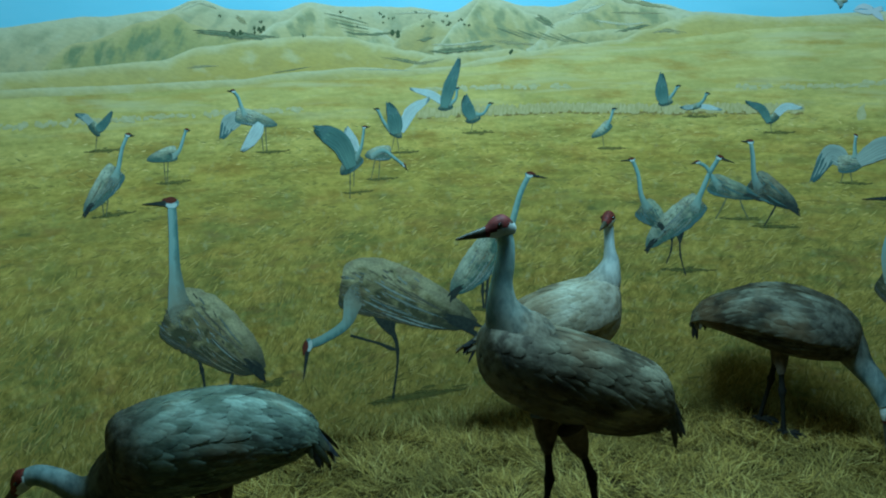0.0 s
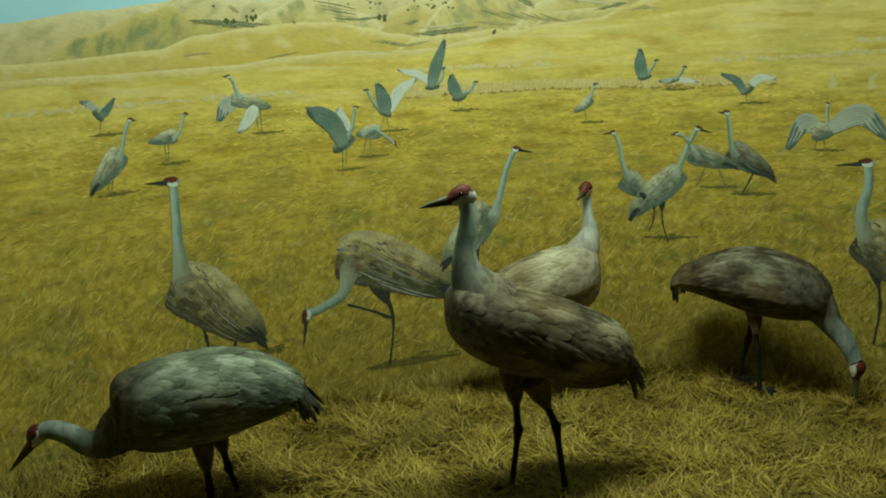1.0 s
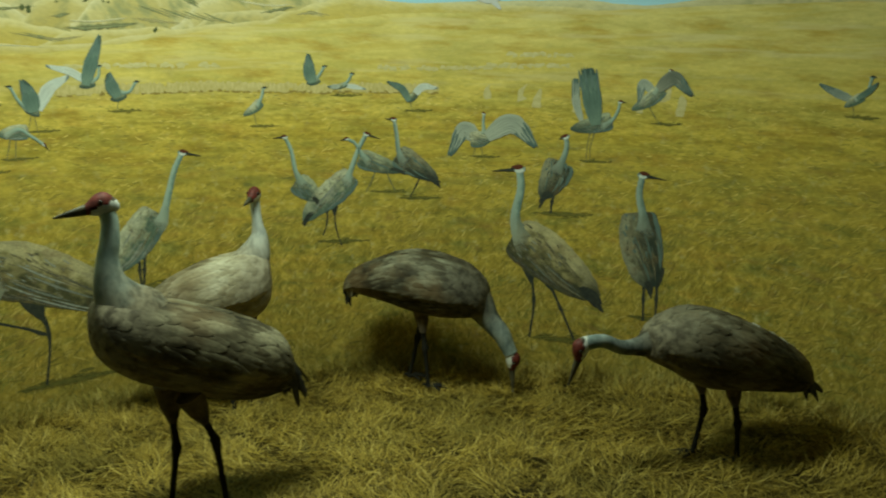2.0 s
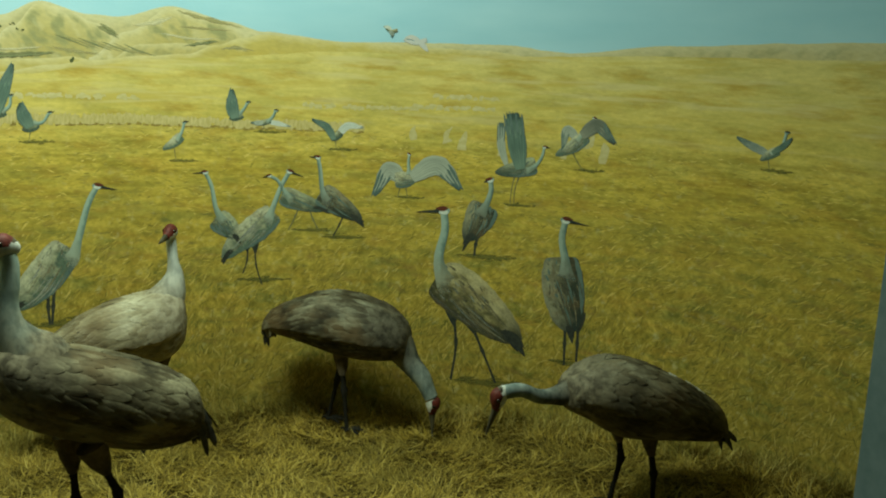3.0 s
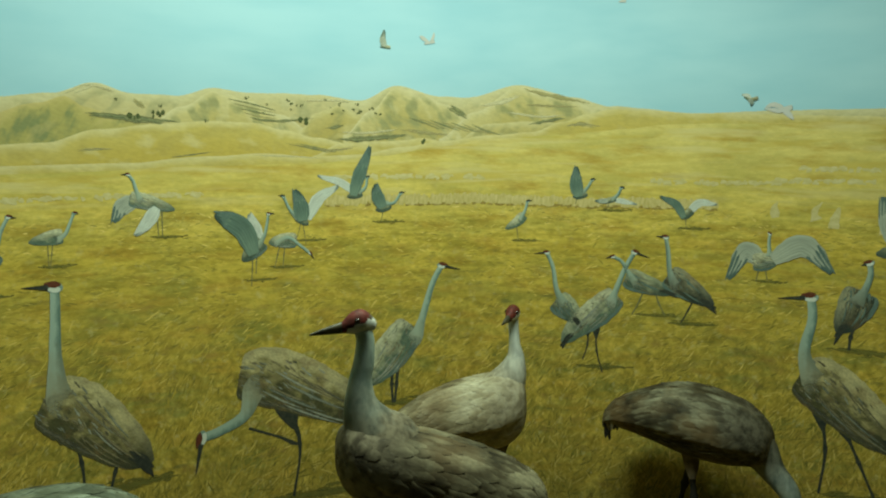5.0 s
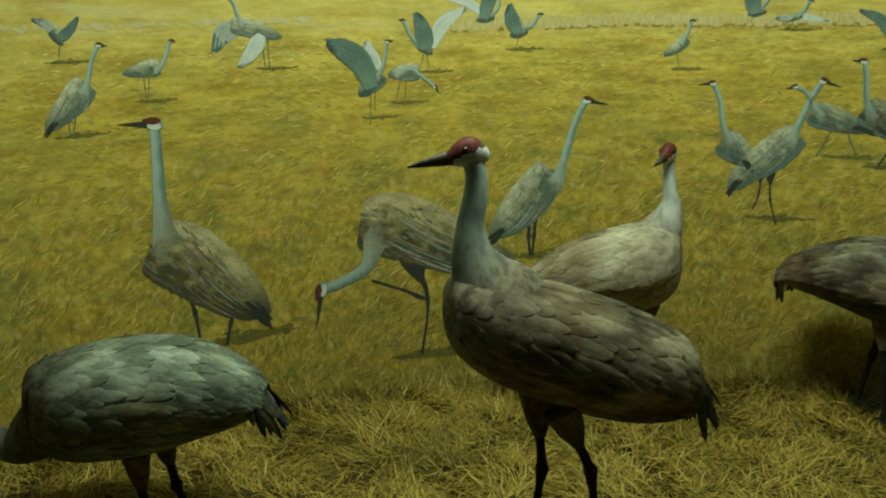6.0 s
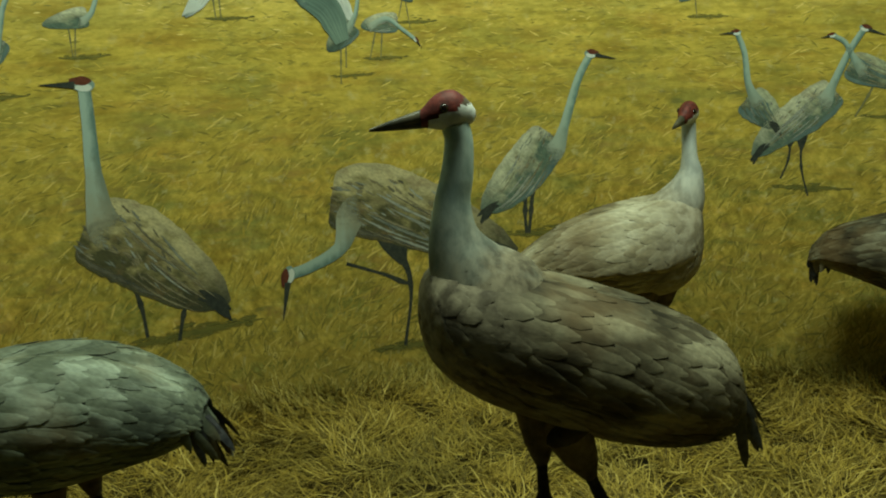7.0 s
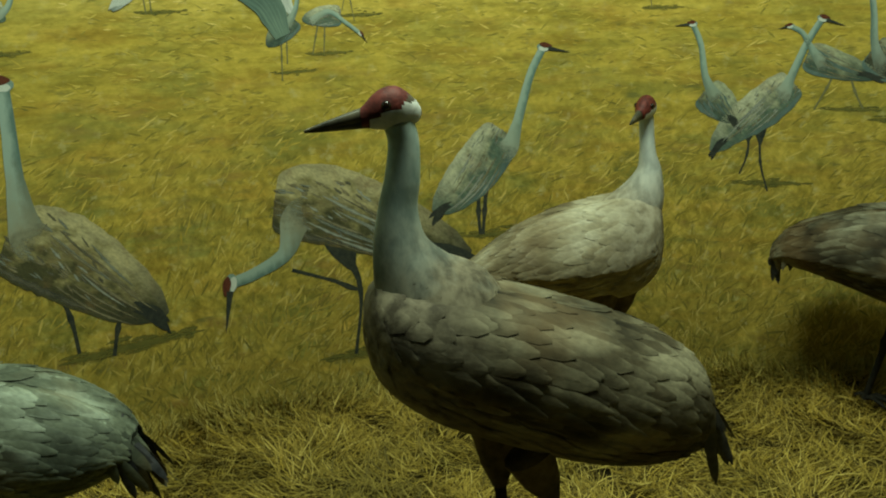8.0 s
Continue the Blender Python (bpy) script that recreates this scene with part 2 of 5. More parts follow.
FIELD_STOPS = [(0.0, (0.38, 0.29, 0.055)), (0.35, (0.485, 0.36, 0.060)), (0.70, (0.57, 0.425, 0.070)), (0.80, (0.64, 0.50, 0.115)), (1.0, (0.66, 0.54, 0.19))]
FIELD_OLIVE, FIELD_OCHRE = (0.245, 0.24, 0.055), (0.47, 0.305, 0.05)
FIELD_DASH, FIELD_TUFT = (0.15, 0.145, 0.045), (0.64, 0.55, 0.25)
MAT = {
    "sky": paint("painted_sky", (0.335, 0.575, 0.695), (0.405, 0.635, 0.745), 4, (0.5, 1.4, 1), 0, 0.5),
    "field": field_material(),
    "hills": hill_paint("painted_far_hill", (0.62, 0.55, 0.33), (0.56, 0.475, 0.25), (0.52, 0.42, 0.19), (0.34, 0.32, 0.17)),
    "hump": hill_paint("painted_rounded_hill", (0.64, 0.56, 0.33), (0.57, 0.475, 0.22), (0.49, 0.395, 0.15), (0.30, 0.29, 0.14), 0.11, 0.85, -0.7),
    "hump2": hill_paint("painted_ochre_hill", (0.61, 0.52, 0.27), (0.52, 0.42, 0.17), (0.46, 0.36, 0.12), (0.32, 0.29, 0.13), 0.09, 0.8, 0.8),
    "olive": hill_paint("painted_olive_hill", (0.56, 0.45, 0.19), (0.47, 0.39, 0.14), (0.40, 0.345, 0.12), (0.22, 0.24, 0.11), 0.07, 0.9, 0.5),
    "foothill": hill_paint("painted_foothill", (0.64, 0.54, 0.27), (0.55, 0.43, 0.13), (0.52, 0.385, 0.09), (0.44, 0.34, 0.10), 0.10, 0.5, 1.35),
    "bluff": paint("painted_bluff", (0.16, 0.18, 0.095), (0.30, 0.285, 0.135), 26, (1, 1.5, 1), 0.6, soft=1.0),
    "hillshade": paint("painted_hill_shade", (0.37, 0.33, 0.15), (0.48, 0.41, 0.20), 14, (0.8, 1.6, 1), 0.3, 0.3, soft=0.8),
    "hilllight": paint("painted_hill_light", (0.60, 0.53, 0.30), (0.70, 0.63, 0.41), 14, (0.8, 1.6, 1), 0.3, 0.3, soft=0.85),
    "tree": paint("painted_tree", (0.055, 0.075, 0.03), (0.13, 0.14, 0.055), 60),
    "reed": paint("painted_reed", (0.47, 0.37, 0.12), (0.66, 0.54, 0.26), 60, (2.0, 0.5, 1), 0.1, 0.2),
    "reed_dark": paint("painted_reed_shade", (0.25, 0.18, 0.05), (0.38, 0.27, 0.07), 50, (1.0, 1.5, 1)),
    "cloudy": paint("painted_pale_grass", (0.52, 0.43, 0.17), (0.66, 0.57, 0.31), 40, (1.0, 1.6, 1)),
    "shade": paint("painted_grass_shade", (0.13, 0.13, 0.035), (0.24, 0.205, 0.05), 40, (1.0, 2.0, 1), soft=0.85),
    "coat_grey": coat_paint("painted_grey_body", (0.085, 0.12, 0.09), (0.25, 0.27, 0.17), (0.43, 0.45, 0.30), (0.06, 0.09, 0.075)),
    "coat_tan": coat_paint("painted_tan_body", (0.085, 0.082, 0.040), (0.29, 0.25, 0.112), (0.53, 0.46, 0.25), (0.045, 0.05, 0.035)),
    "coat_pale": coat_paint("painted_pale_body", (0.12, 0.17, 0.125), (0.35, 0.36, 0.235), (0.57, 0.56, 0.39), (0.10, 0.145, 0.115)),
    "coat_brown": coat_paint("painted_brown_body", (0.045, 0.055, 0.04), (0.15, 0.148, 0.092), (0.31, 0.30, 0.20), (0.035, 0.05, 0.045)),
    "grey": paint("painted_grey_plumage", (0.15, 0.175, 0.15), (0.34, 0.35, 0.28), 22, (1.0, 2.0, 1), 0.6, 0.3, soft=0.75),
    "tan": paint("painted_tan_plumage", (0.15, 0.13, 0.075), (0.38, 0.33, 0.20), 22, (1.0, 2.4, 1), 0.7, 0.3, soft=0.75),
    "pale": paint("painted_pale_plumage", (0.30, 0.33, 0.28), (0.52, 0.52, 0.43), 22, (1.0, 2.2, 1), -0.6, 0.3, soft=0.75),
    "brown": paint("painted_brown_plumage", (0.075, 0.075, 0.055), (0.20, 0.185, 0.13), 22, (1.0, 2.0, 1), 0.9, 0.3, soft=0.75),
    "wing_slate": wing_paint("painted_slate_wing", (0.17, 0.24, 0.19), (0.115, 0.175, 0.145), (0.06, 0.095, 0.08)),
    "wing_white": wing_paint("painted_white_wing", (0.60, 0.64, 0.58), (0.56, 0.58, 0.52), (0.20, 0.24, 0.22), 0.80),
    "wing_pale": wing_paint("painted_pale_wing", (0.42, 0.44, 0.36), (0.36, 0.385, 0.32), (0.09, 0.14, 0.13), 0.70),
    "wing_brown": wing_paint("painted_brown_wing", (0.27, 0.27, 0.21), (0.16, 0.17, 0.135), (0.07, 0.085, 0.075), 0.6),
    "wing_grey": wing_paint("painted_grey_wing", (0.33, 0.36, 0.31), (0.25, 0.29, 0.25), (0.09, 0.13, 0.12), 0.6),
    "slate": paint("painted_slate_feather", (0.085, 0.13, 0.12), (0.15, 0.21, 0.185), 30, (2.0, 0.8, 1), 0.3),
    "white": paint("painted_white_cheek", (0.55, 0.60, 0.54), (0.72, 0.74, 0.66), 30, (2.0, 0.8, 1), 0.3),
    "rose": paint("painted_rosy_wing", (0.50, 0.52, 0.50), (0.60, 0.56, 0.53), 30),
    "neck": paint("painted_blue_grey_head", (0.15, 0.23, 0.205), (0.34, 0.44, 0.38), 40, (2.0, 0.6, 1)),
    "neck_tan": neck_paint("painted_neck_on_tan", (0.33, 0.29, 0.18), (0.13, 0.205, 0.18), (0.35, 0.45, 0.39)),
    "neck_grey": neck_paint("painted_neck_on_grey", (0.28, 0.30, 0.22), (0.12, 0.195, 0.17), (0.33, 0.43, 0.36)),
    "neck_pale": neck_paint("painted_neck_on_pale", (0.38, 0.40, 0.30), (0.14, 0.225, 0.195), (0.36, 0.46, 0.39)),
    "neck_brown": neck_paint("painted_neck_on_brown", (0.19, 0.185, 0.135), (0.12, 0.185, 0.16), (0.32, 0.40, 0.34)),
    "red": paint("painted_red_cap", (0.09, 0.028, 0.016), (0.17, 0.05, 0.028), 80),
    "dark": paint("painted_dark_line", (0.025, 0.03, 0.028), (0.06, 0.065, 0.05), 60),
    "leg": paint("painted_leg", (0.022, 0.03, 0.026), (0.07, 0.07, 0.05), 60),
    "leg_faint": paint("painted_faint_leg", (0.14, 0.14, 0.06), (0.24, 0.21, 0.09), 60),
}


def plumage(name, dark, light, pale, breast):
    """Feathers: each one its own tone with a paler margin, soft mottling in tracts, buff stains; the breast in the neck's own tone."""
    m, nt, b = material(name, 0.75, 0.2)
    v = obj(nt)
    _, along, across = shape_uv(nt)
    sep = nt.nodes.new("ShaderNodeSeparateXYZ")
    nt.links.new(uv(nt), sep.inputs[0])
    isl = nt.nodes.new("ShaderNodeNewGeometry").outputs["Random Per Island"]
    tract = noise_tex(nt, v, 7, 3, 0.5, (0.7, 1, 1.2))
    tone = plus(nt, tract, isl, 0.15)
    col = ramp(nt, tone, [(0.36, dark), (0.52, light), (0.70, pale)])
    rim = nt.nodes.new("ShaderNodeMath")
    rim.operation = "ABSOLUTE"
    nt.links.new(across, rim.inputs[0])
    edge = mix(nt, 1.0, ramp(nt, rim.outputs[0], [(0.55, (0, 0, 0)), (1.0, (0.8, 0.8, 0.8))]), ramp(nt, along, [(0.70, (0, 0, 0)), (1.0, (0.9, 0.9, 0.9))]), "LIGHTEN")
    some = ramp(nt, noise_tex(nt, v, 11, 2, 0.5), [(0.46, (0.04, 0.04, 0.04)), (0.66, (0.50, 0.50, 0.50))])
    col = mix(nt, mix(nt, 1.0, edge, some, "MULTIPLY"), col, pale)
    barb = noise_tex(nt, v, 120, 3, 0.6, (0.4, 1.0, 1.0), 0.4)
    col = mix(nt, 1.0, col, ramp(nt, barb, [(0.35, (0.82, 0.82, 0.82)), (0.65, (1.16, 1.16, 1.16))]), "MULTIPLY")
    rustn = noise_tex(nt, v, 6, 3, 0.5)
    col = mix(nt, ramp(nt, rustn, [(0.50, (0, 0, 0)), (0.70, (0.45, 0.45, 0.45))]), col, (0.20, 0.125, 0.055))
    down = noise_tex(nt, v, 30, 4, 0.6)
    front = plus(nt, sep.outputs["Y"], noise_tex(nt, v, 14, 4, 0.65), 0.20)
    col = mix(nt, ramp(nt, front, [(0.10, (0.9, 0.9, 0.9)), (0.30, (0, 0, 0))]), col, ramp(nt, down, [(0.38, breast[0]), (0.6, breast[1])]))
    nt.links.new(col, b.inputs["Base Color"])
    bump(nt, b, barb, 0.25, 0.002)
    return m


def plain_noise(name, dark, light, scale, rough=0.6, spec=0.3, strength=0.3):
    m, nt, b = material(name, rough, spec)
    n = noise_tex(nt, obj(nt), scale, 4, 0.6)
    nt.links.new(ramp(nt, n, [(0.35, dark), (0.65, light)]), b.inputs["Base Color"])
    bump(nt, b, n, strength, 0.002)
    return m


def straw_material(name, stops, soil):
    m, nt, b = material(name, 0.7, 0.25)
    isl = nt.nodes.new("ShaderNodeNewGeometry").outputs["Random Per Island"]
    patch = noise_tex(nt, obj(nt), 3.0, 4, 0.6)
    col = mix(nt, ramp(nt, patch, [(0.42, (0, 0, 0)), (0.7, (0.6, 0.6, 0.6))]), ramp(nt, isl, stops), soil)
    nt.links.new(col, b.inputs["Base Color"])
    return m


STRAW = straw_material("dry_straw", [(0.0, (0.07, 0.05, 0.010)), (0.35, (0.29, 0.195, 0.028)), (0.75, (0.46, 0.32, 0.045)), (1.0, (0.70, 0.53, 0.14))], (0.13, 0.105, 0.018))
GRASS = straw_material("standing_grass", [(0.0, (0.15, 0.13, 0.025)), (0.5, (0.36, 0.275, 0.052)), (1.0, (0.60, 0.47, 0.14))], (0.22, 0.19, 0.035))
SOIL = plain_noise("matted_straw_bed", (0.018, 0.014, 0.005), (0.10, 0.07, 0.018), 28, 0.9, 0.1, 0.8)
RED = plain_noise("bare_red_skin", (0.06, 0.010, 0.007), (0.155, 0.026, 0.017), 90, 0.6, 0.3, 0.6)
WHITE = plain_noise("white_cheek_down", (0.55, 0.56, 0.50), (0.75, 0.74, 0.68), 60, 0.8, 0.15, 0.5)
HORN = plain_noise("dark_horn_bill", (0.03, 0.028, 0.018), (0.10, 0.085, 0.05), 30, 0.4, 0.4, 0.2)
LEG = plain_noise("black_scaly_leg", (0.010, 0.010, 0.008), (0.030, 0.027, 0.02), 120, 0.8, 0.12, 0.6)
QUILL = plain_noise("black_flight_feather", (0.012, 0.013, 0.014), (0.05, 0.05, 0.05), 50, 0.5, 0.35, 0.4)
EYE = plain_noise("glass_eye", (0.01, 0.006, 0.004), (0.02, 0.012, 0.006), 20, 0.1, 0.5, 0.0)
BUFF = plain_noise("shaded_buff_down", (0.06, 0.045, 0.026), (0.14, 0.105, 0.06), 40, 0.85, 0.15, 0.5)

ROOT_MAIN = ((0.08, 0.066, 0.043), (0.24, 0.205, 0.135))
ROOT_DULL = ((0.04, 0.035, 0.024), (0.14, 0.125, 0.09))
ROOT_CREAM = ((0.22, 0.185, 0.12), (0.42, 0.37, 0.27))
PLUM_MAIN = plumage("brown_grey_plumage", (0.018, 0.014, 0.007), (0.078, 0.062, 0.034), (0.29, 0.255, 0.16), ROOT_MAIN)
PLUM_PALE = plumage("pale_grey_plumage", (0.045, 0.052, 0.036), (0.14, 0.158, 0.108), (0.39, 0.43, 0.33), ROOT_DULL)
PLUM_CREAM = plumage("cream_grey_plumage", (0.13, 0.105, 0.06), (0.29, 0.245, 0.15), (0.52, 0.47, 0.34), ROOT_CREAM)
PLUM_DARK = plumage("dark_brown_plumage", (0.014, 0.011, 0.006), (0.06, 0.048, 0.027), (0.24, 0.225, 0.155), ROOT_DULL)
PLUM_UMBER = plumage("umber_grey_plumage", (0.024, 0.019, 0.010), (0.095, 0.078, 0.046), (0.25, 0.225, 0.15), ROOT_MAIN)

HALL = plain_noise("dark_hall_plaster", (0.05, 0.055, 0.06), (0.08, 0.085, 0.09), 6, 0.9, 0.1, 0.1)
CARPET = plain_noise("dark_hall_carpet", (0.03, 0.03, 0.035), (0.06, 0.06, 0.06), 80, 0.95, 0.05, 0.5)
TRIM = plain_noise("blue_grey_painted_metal", (0.10, 0.15, 0.16), (0.14, 0.19, 0.20), 25, 0.45, 0.4, 0.05)
LOFT = plain_noise("loft_paint", (0.10, 0.10, 0.09), (0.14, 0.14, 0.12), 5, 0.9, 0.1, 0.1)

# ---------------------------------------------------------------- builders


def part(name, bm, mats, parent=None, label="", smooth=True):
    me = bpy.data.meshes.new(name)
    bm.to_mesh(me)
    bm.free()
    for m in mats if isinstance(mats, (list, tuple)) else [mats]:
        me.materials.append(m)
    if smooth:
        me.polygons.foreach_set("use_smooth", [True] * len(me.polygons))
    ob = new(name, me)
    if parent:
        ob.parent = parent
    if label:
        tagged(ob, label)
    return ob


def box(bm, x0, x1, y0, y1, z0, z1, bevel=0.0):
    r = bmesh.ops.create_cube(bm, size=1.0, matrix=Matrix.LocRotScale(((x0 + x1) / 2, (y0 + y1) / 2, (z0 + z1) / 2), None, (x1 - x0, y1 - y0, z1 - z0)))
    if bevel:
        es = {e for v in r["verts"] for e in v.link_edges}
        bmesh.ops.bevel(bm, geom=list(es), offset=bevel, segments=2, affect="EDGES")


def slab(name, dims, mat, label, category, kind="structure", bevel=0.0):
    bm = bmesh.new()
    box(bm, *dims, bevel)
    return tagged(part(name, bm, mat, smooth=False), label, category, kind=kind)


def smooth_line(pts, n):
    """n+1 points of a smooth curve through the given points."""
    p = np.array(pts, float)
    p = np.vstack([2 * p[0] - p[1], p, 2 * p[-1] - p[-2]])
    k = len(p) - 3
    out = []
    for i in range(n + 1):
        x = min(i / n * k, k - 1e-9)
        j, f = int(x), x - int(x)
        a, b, c, d = p[j], p[j + 1], p[j + 2], p[j + 3]
        out.append(0.5 * (2 * b + (c - a) * f + (2 * a - 5 * b + 4 * c - d) * f * f + (3 * b - a - 3 * c + d) * f**3))
    return np.array(out)


# ---------------------------------------------------------------- the hall and the display's shell
WX, WY, WR, WRY = 0.780, 1.907, 2.3306, 2.355  # axis and radii of the curved wall


def on_wall(u, z, proud=0.0):
    """A place on the curved wall: u metres along it, z up; coats of paint lie two fifths of proud off it."""
    a = u / WR
    proud = proud * 0.4 if proud > 0 else proud
    return ((WX + (WR - proud) * math.sin(a)), (WY + (WRY - proud) * math.cos(a)), z)


WALL_TOP = 2.85
bm = bmesh.new()
uvl = bm.loops.layers.uv.new("UVMap")
n = 320
grid = []
for i in range(n + 1):
    u = -3.75 + 7.5 * i / n
    grid.append([bm.verts.new(on_wall(u, z, d)) for z, d in ((-0.1, 0), (0.8, 0), (1.7, 0), (WALL_TOP, 0), (WALL_TOP, -0.05), (-0.1, -0.05))])
for i in range(n):
    for j in range(6):
        k = (j + 1) % 6
        f = bm.faces.new((grid[i][j], grid[i][k], grid[i + 1][k], grid[i + 1][j]))
        for lp in f.loops:
            c = lp.vert.co
            lp[uvl].uv = (math.atan2(c.x - WX, c.y - WY) * WR, c.z)
for g in (grid[0], grid[n]):
    bm.faces.new(g)
bmesh.ops.recalc_face_normals(bm, faces=bm.faces)
mural = tagged(part("backdrop_mural", bm, MAT["sky"]), "curved plaster wall painted with turquoise sky and prairie", "mural", kind="structure")


def wall_sheet(name, top, bottom, mat, proud, u0, u1, step=0.015, rows=5, label=""):
    """A painted area on the wall between two edges, which are functions of u."""
    bm = bmesh.new()
    lay = bm.loops.layers.uv.new("UVMap")
    lay2 = bm.loops.layers.uv.new("shape")
    cols, at = int((u1 - u0) / step) + 1, {}
    g = []
    for i in range(cols + 1):
        u = u0 + (u1 - u0) * i / cols
        line = []
        for j in range(rows + 1):
            z = bottom(u) + (top(u) - bottom(u)) * j / rows
            v = bm.verts.new(on_wall(u, z, proud))
            at[v] = (u, z, top(u) - z)
            line.append(v)
        g.append(line)
    for i in range(cols):
        for j in range(rows):
            f = bm.faces.new((g[i][j], g[i][j + 1], g[i + 1][j + 1], g[i + 1][j]))
            for lp in f.loops:
                lp[lay].uv = at[lp.vert][:2]
                lp[lay2].uv = (at[lp.vert][0], at[lp.vert][2])
    return part(name, bm, mat, mural, label)


def edge_line(pts, rough=0.0, freq=9.0):
    p = np.array(pts, float)

    def f(u):
        j = int(np.clip(np.searchsorted(p[:, 0], u) - 1, 0, len(p) - 2))
        x = min(max((u - p[j, 0]) / (p[j + 1, 0] - p[j, 0]), 0), 1)
        z = p[j, 1] + (p[j + 1, 1] - p[j, 1]) * x * x * (3 - 2 * x)
        return float(z + rough * noise.noise((u * freq, 0.3, 0.7)) + 0.5 * rough * noise.noise((u * freq * 3.1, 5.3, 0.7)))
    return f


def level(z):
    return lambda u: z


SKYLINE = edge_line([(-3.7, 1.60), (-2.47, 1.64), (-2.13, 1.68), (-1.91, 1.70), (-1.77, 1.742), (-1.64, 1.713), (-1.49, 1.708), (-1.35, 1.743), (-1.22, 1.728),
                     (-0.96, 1.73), (-0.79, 1.712), (-0.65, 1.772), (-0.47, 1.735), (-0.36, 1.73), (-0.16, 1.782), (0.07, 1.735), (0.20, 1.70), (0.57, 1.672),
                     (0.76, 1.682), (1.2, 1.685), (1.47, 1.66), (1.91, 1.70), (2.5, 1.72), (3.7, 1.72)], 0.004)
wall_sheet("painted_far_hill", SKYLINE, level(1.38), MAT["hills"], 0.0005, -3.74, 3.74, rows=8, label="pale yellow hills under the painted sky")
# rounded hills behind one another, the foothills and the meadow in front
for coat, (pts, mat, label) in enumerate((
        ([(-2.45, 1.45), (-2.20, 1.60), (-1.95, 1.668), (-1.87, 1.692), (-1.80, 1.660), (-1.70, 1.632), (-1.58, 1.615), (-1.45, 1.56)], "olive", "olive shoulder of the painted hills"),
        ([(-1.60, 1.60), (-1.47, 1.672), (-1.345, 1.734), (-1.22, 1.698), (-1.10, 1.650), (-0.98, 1.59)], "hump", "pale rounded hill with furrows"),
        ([(-1.04, 1.58), (-0.97, 1.660), (-0.88, 1.690), (-0.80, 1.662), (-0.72, 1.58)], "hump2", "ochre knoll of the painted hills"),
        ([(-0.86, 1.58), (-0.75, 1.675), (-0.655, 1.764), (-0.56, 1.752), (-0.46, 1.705), (-0.36, 1.652), (-0.22, 1.58)], "hump", "tall pale hill with shaded draws"),
        ([(-0.48, 1.57), (-0.34, 1.672), (-0.16, 1.776), (0.00, 1.742), (0.14, 1.698), (0.30, 1.62)], "hump", "pale peaked hill sloping to the plain"),
        ([(-0.42, 1.56), (-0.28, 1.628), (-0.12, 1.640), (0.03, 1.632), (0.14, 1.58)], "hump2", "low ochre bench of the painted hills"),
        ([(-3.7, 1.50), (-2.4, 1.515), (-1.94, 1.540), (-1.76, 1.588), (-1.56, 1.610), (-1.36, 1.625), (-1.20, 1.619), (-1.09, 1.594), (-0.96, 1.568), (-0.83, 1.545), (-0.74, 1.50)], "foothill", "yellow rounded foothill"),
        ([(-0.98, 1.50), (-0.87, 1.548), (-0.78, 1.552), (-0.64, 1.560), (-0.54, 1.572), (-0.42, 1.55)], "foothill", "small yellow rise below the bluff"),
        ([(-3.7, 1.455), (-1.95, 1.468), (-1.66, 1.475), (-1.36, 1.498), (-1.17, 1.507), (-1.00, 1.496), (-0.80, 1.505), (-0.62, 1.536), (-0.48, 1.559), (-0.25, 1.584), (-0.11, 1.598), (0.02, 1.640), (0.11, 1.672), (0.20, 1.688), (0.6, 1.672), (1.1, 1.66), (1.6, 1.60)], "foothill", "long pale foothill above the meadow"))):
    wall_sheet("painted_hill", edge_line(pts, 0.003), level(1.40), MAT[mat], 0.0009 + 0.0004 * coat, pts[0][0], pts[-1][0], 0.015, 8, label)
MEADOW = edge_line([(-3.7, 1.43), (-1.95, 1.442), (-1.36, 1.462), (-1.0, 1.468), (-0.71, 1.500), (-0.48, 1.538), (-0.25, 1.570), (0.0, 1.588), (0.18, 1.606), (0.48, 1.632), (1.2, 1.64), (2.0, 1.66), (3.7, 1.66)], 0.003)
wall_sheet("painted_meadow", MEADOW, level(-0.02), MAT["field"], 0.0045, -3.74, 3.74, rows=30, label="straw-yellow prairie grass in brush strokes")


def wall_ribbon(bm, lay, line, widths, proud, mi, across=6):
    """A painted stroke: centre points on the wall, with a width at each."""
    lay2 = bm.loops.layers.uv.get("shape") or bm.loops.layers.uv.new("shape")
    g, at = [], {}
    chord = line[-1] - line[0]
    chord = chord / (np.linalg.norm(chord) + 1e-9)
    # the lit side: above, or the left of an upright stroke
    flip = 1 if (chord[0] > 0 if abs(chord[0]) > 0.25 else chord[1] > 0) else -1
    for i, (p, w) in enumerate(zip(line, widths)):
        d = line[min(i + 1, len(line) - 1)] - line[max(i - 1, 0)]
        d = d / (np.linalg.norm(d) + 1e-9)
        nrm = np.array([-d[1], d[0]])
        row = []
        for j in range(across + 1):
            q = p + nrm * w * (j / across - 0.5)
            v = bm.verts.new(on_wall(q[0], q[1], proud))
            at[v] = (q[0], q[1], i / (len(line) - 1), flip * (2 * j / across - 1))
            row.append(v)
        g.append(row)
    for i in range(len(g) - 1):
        for j in range(across):
            f = bm.faces.new((g[i][j], g[i + 1][j], g[i + 1][j + 1], g[i][j + 1]))
            f.material_index = mi
            for lp in f.loops:
                lp[lay].uv = at[lp.vert][:2]
                lp[lay2].uv = at[lp.vert][2:]


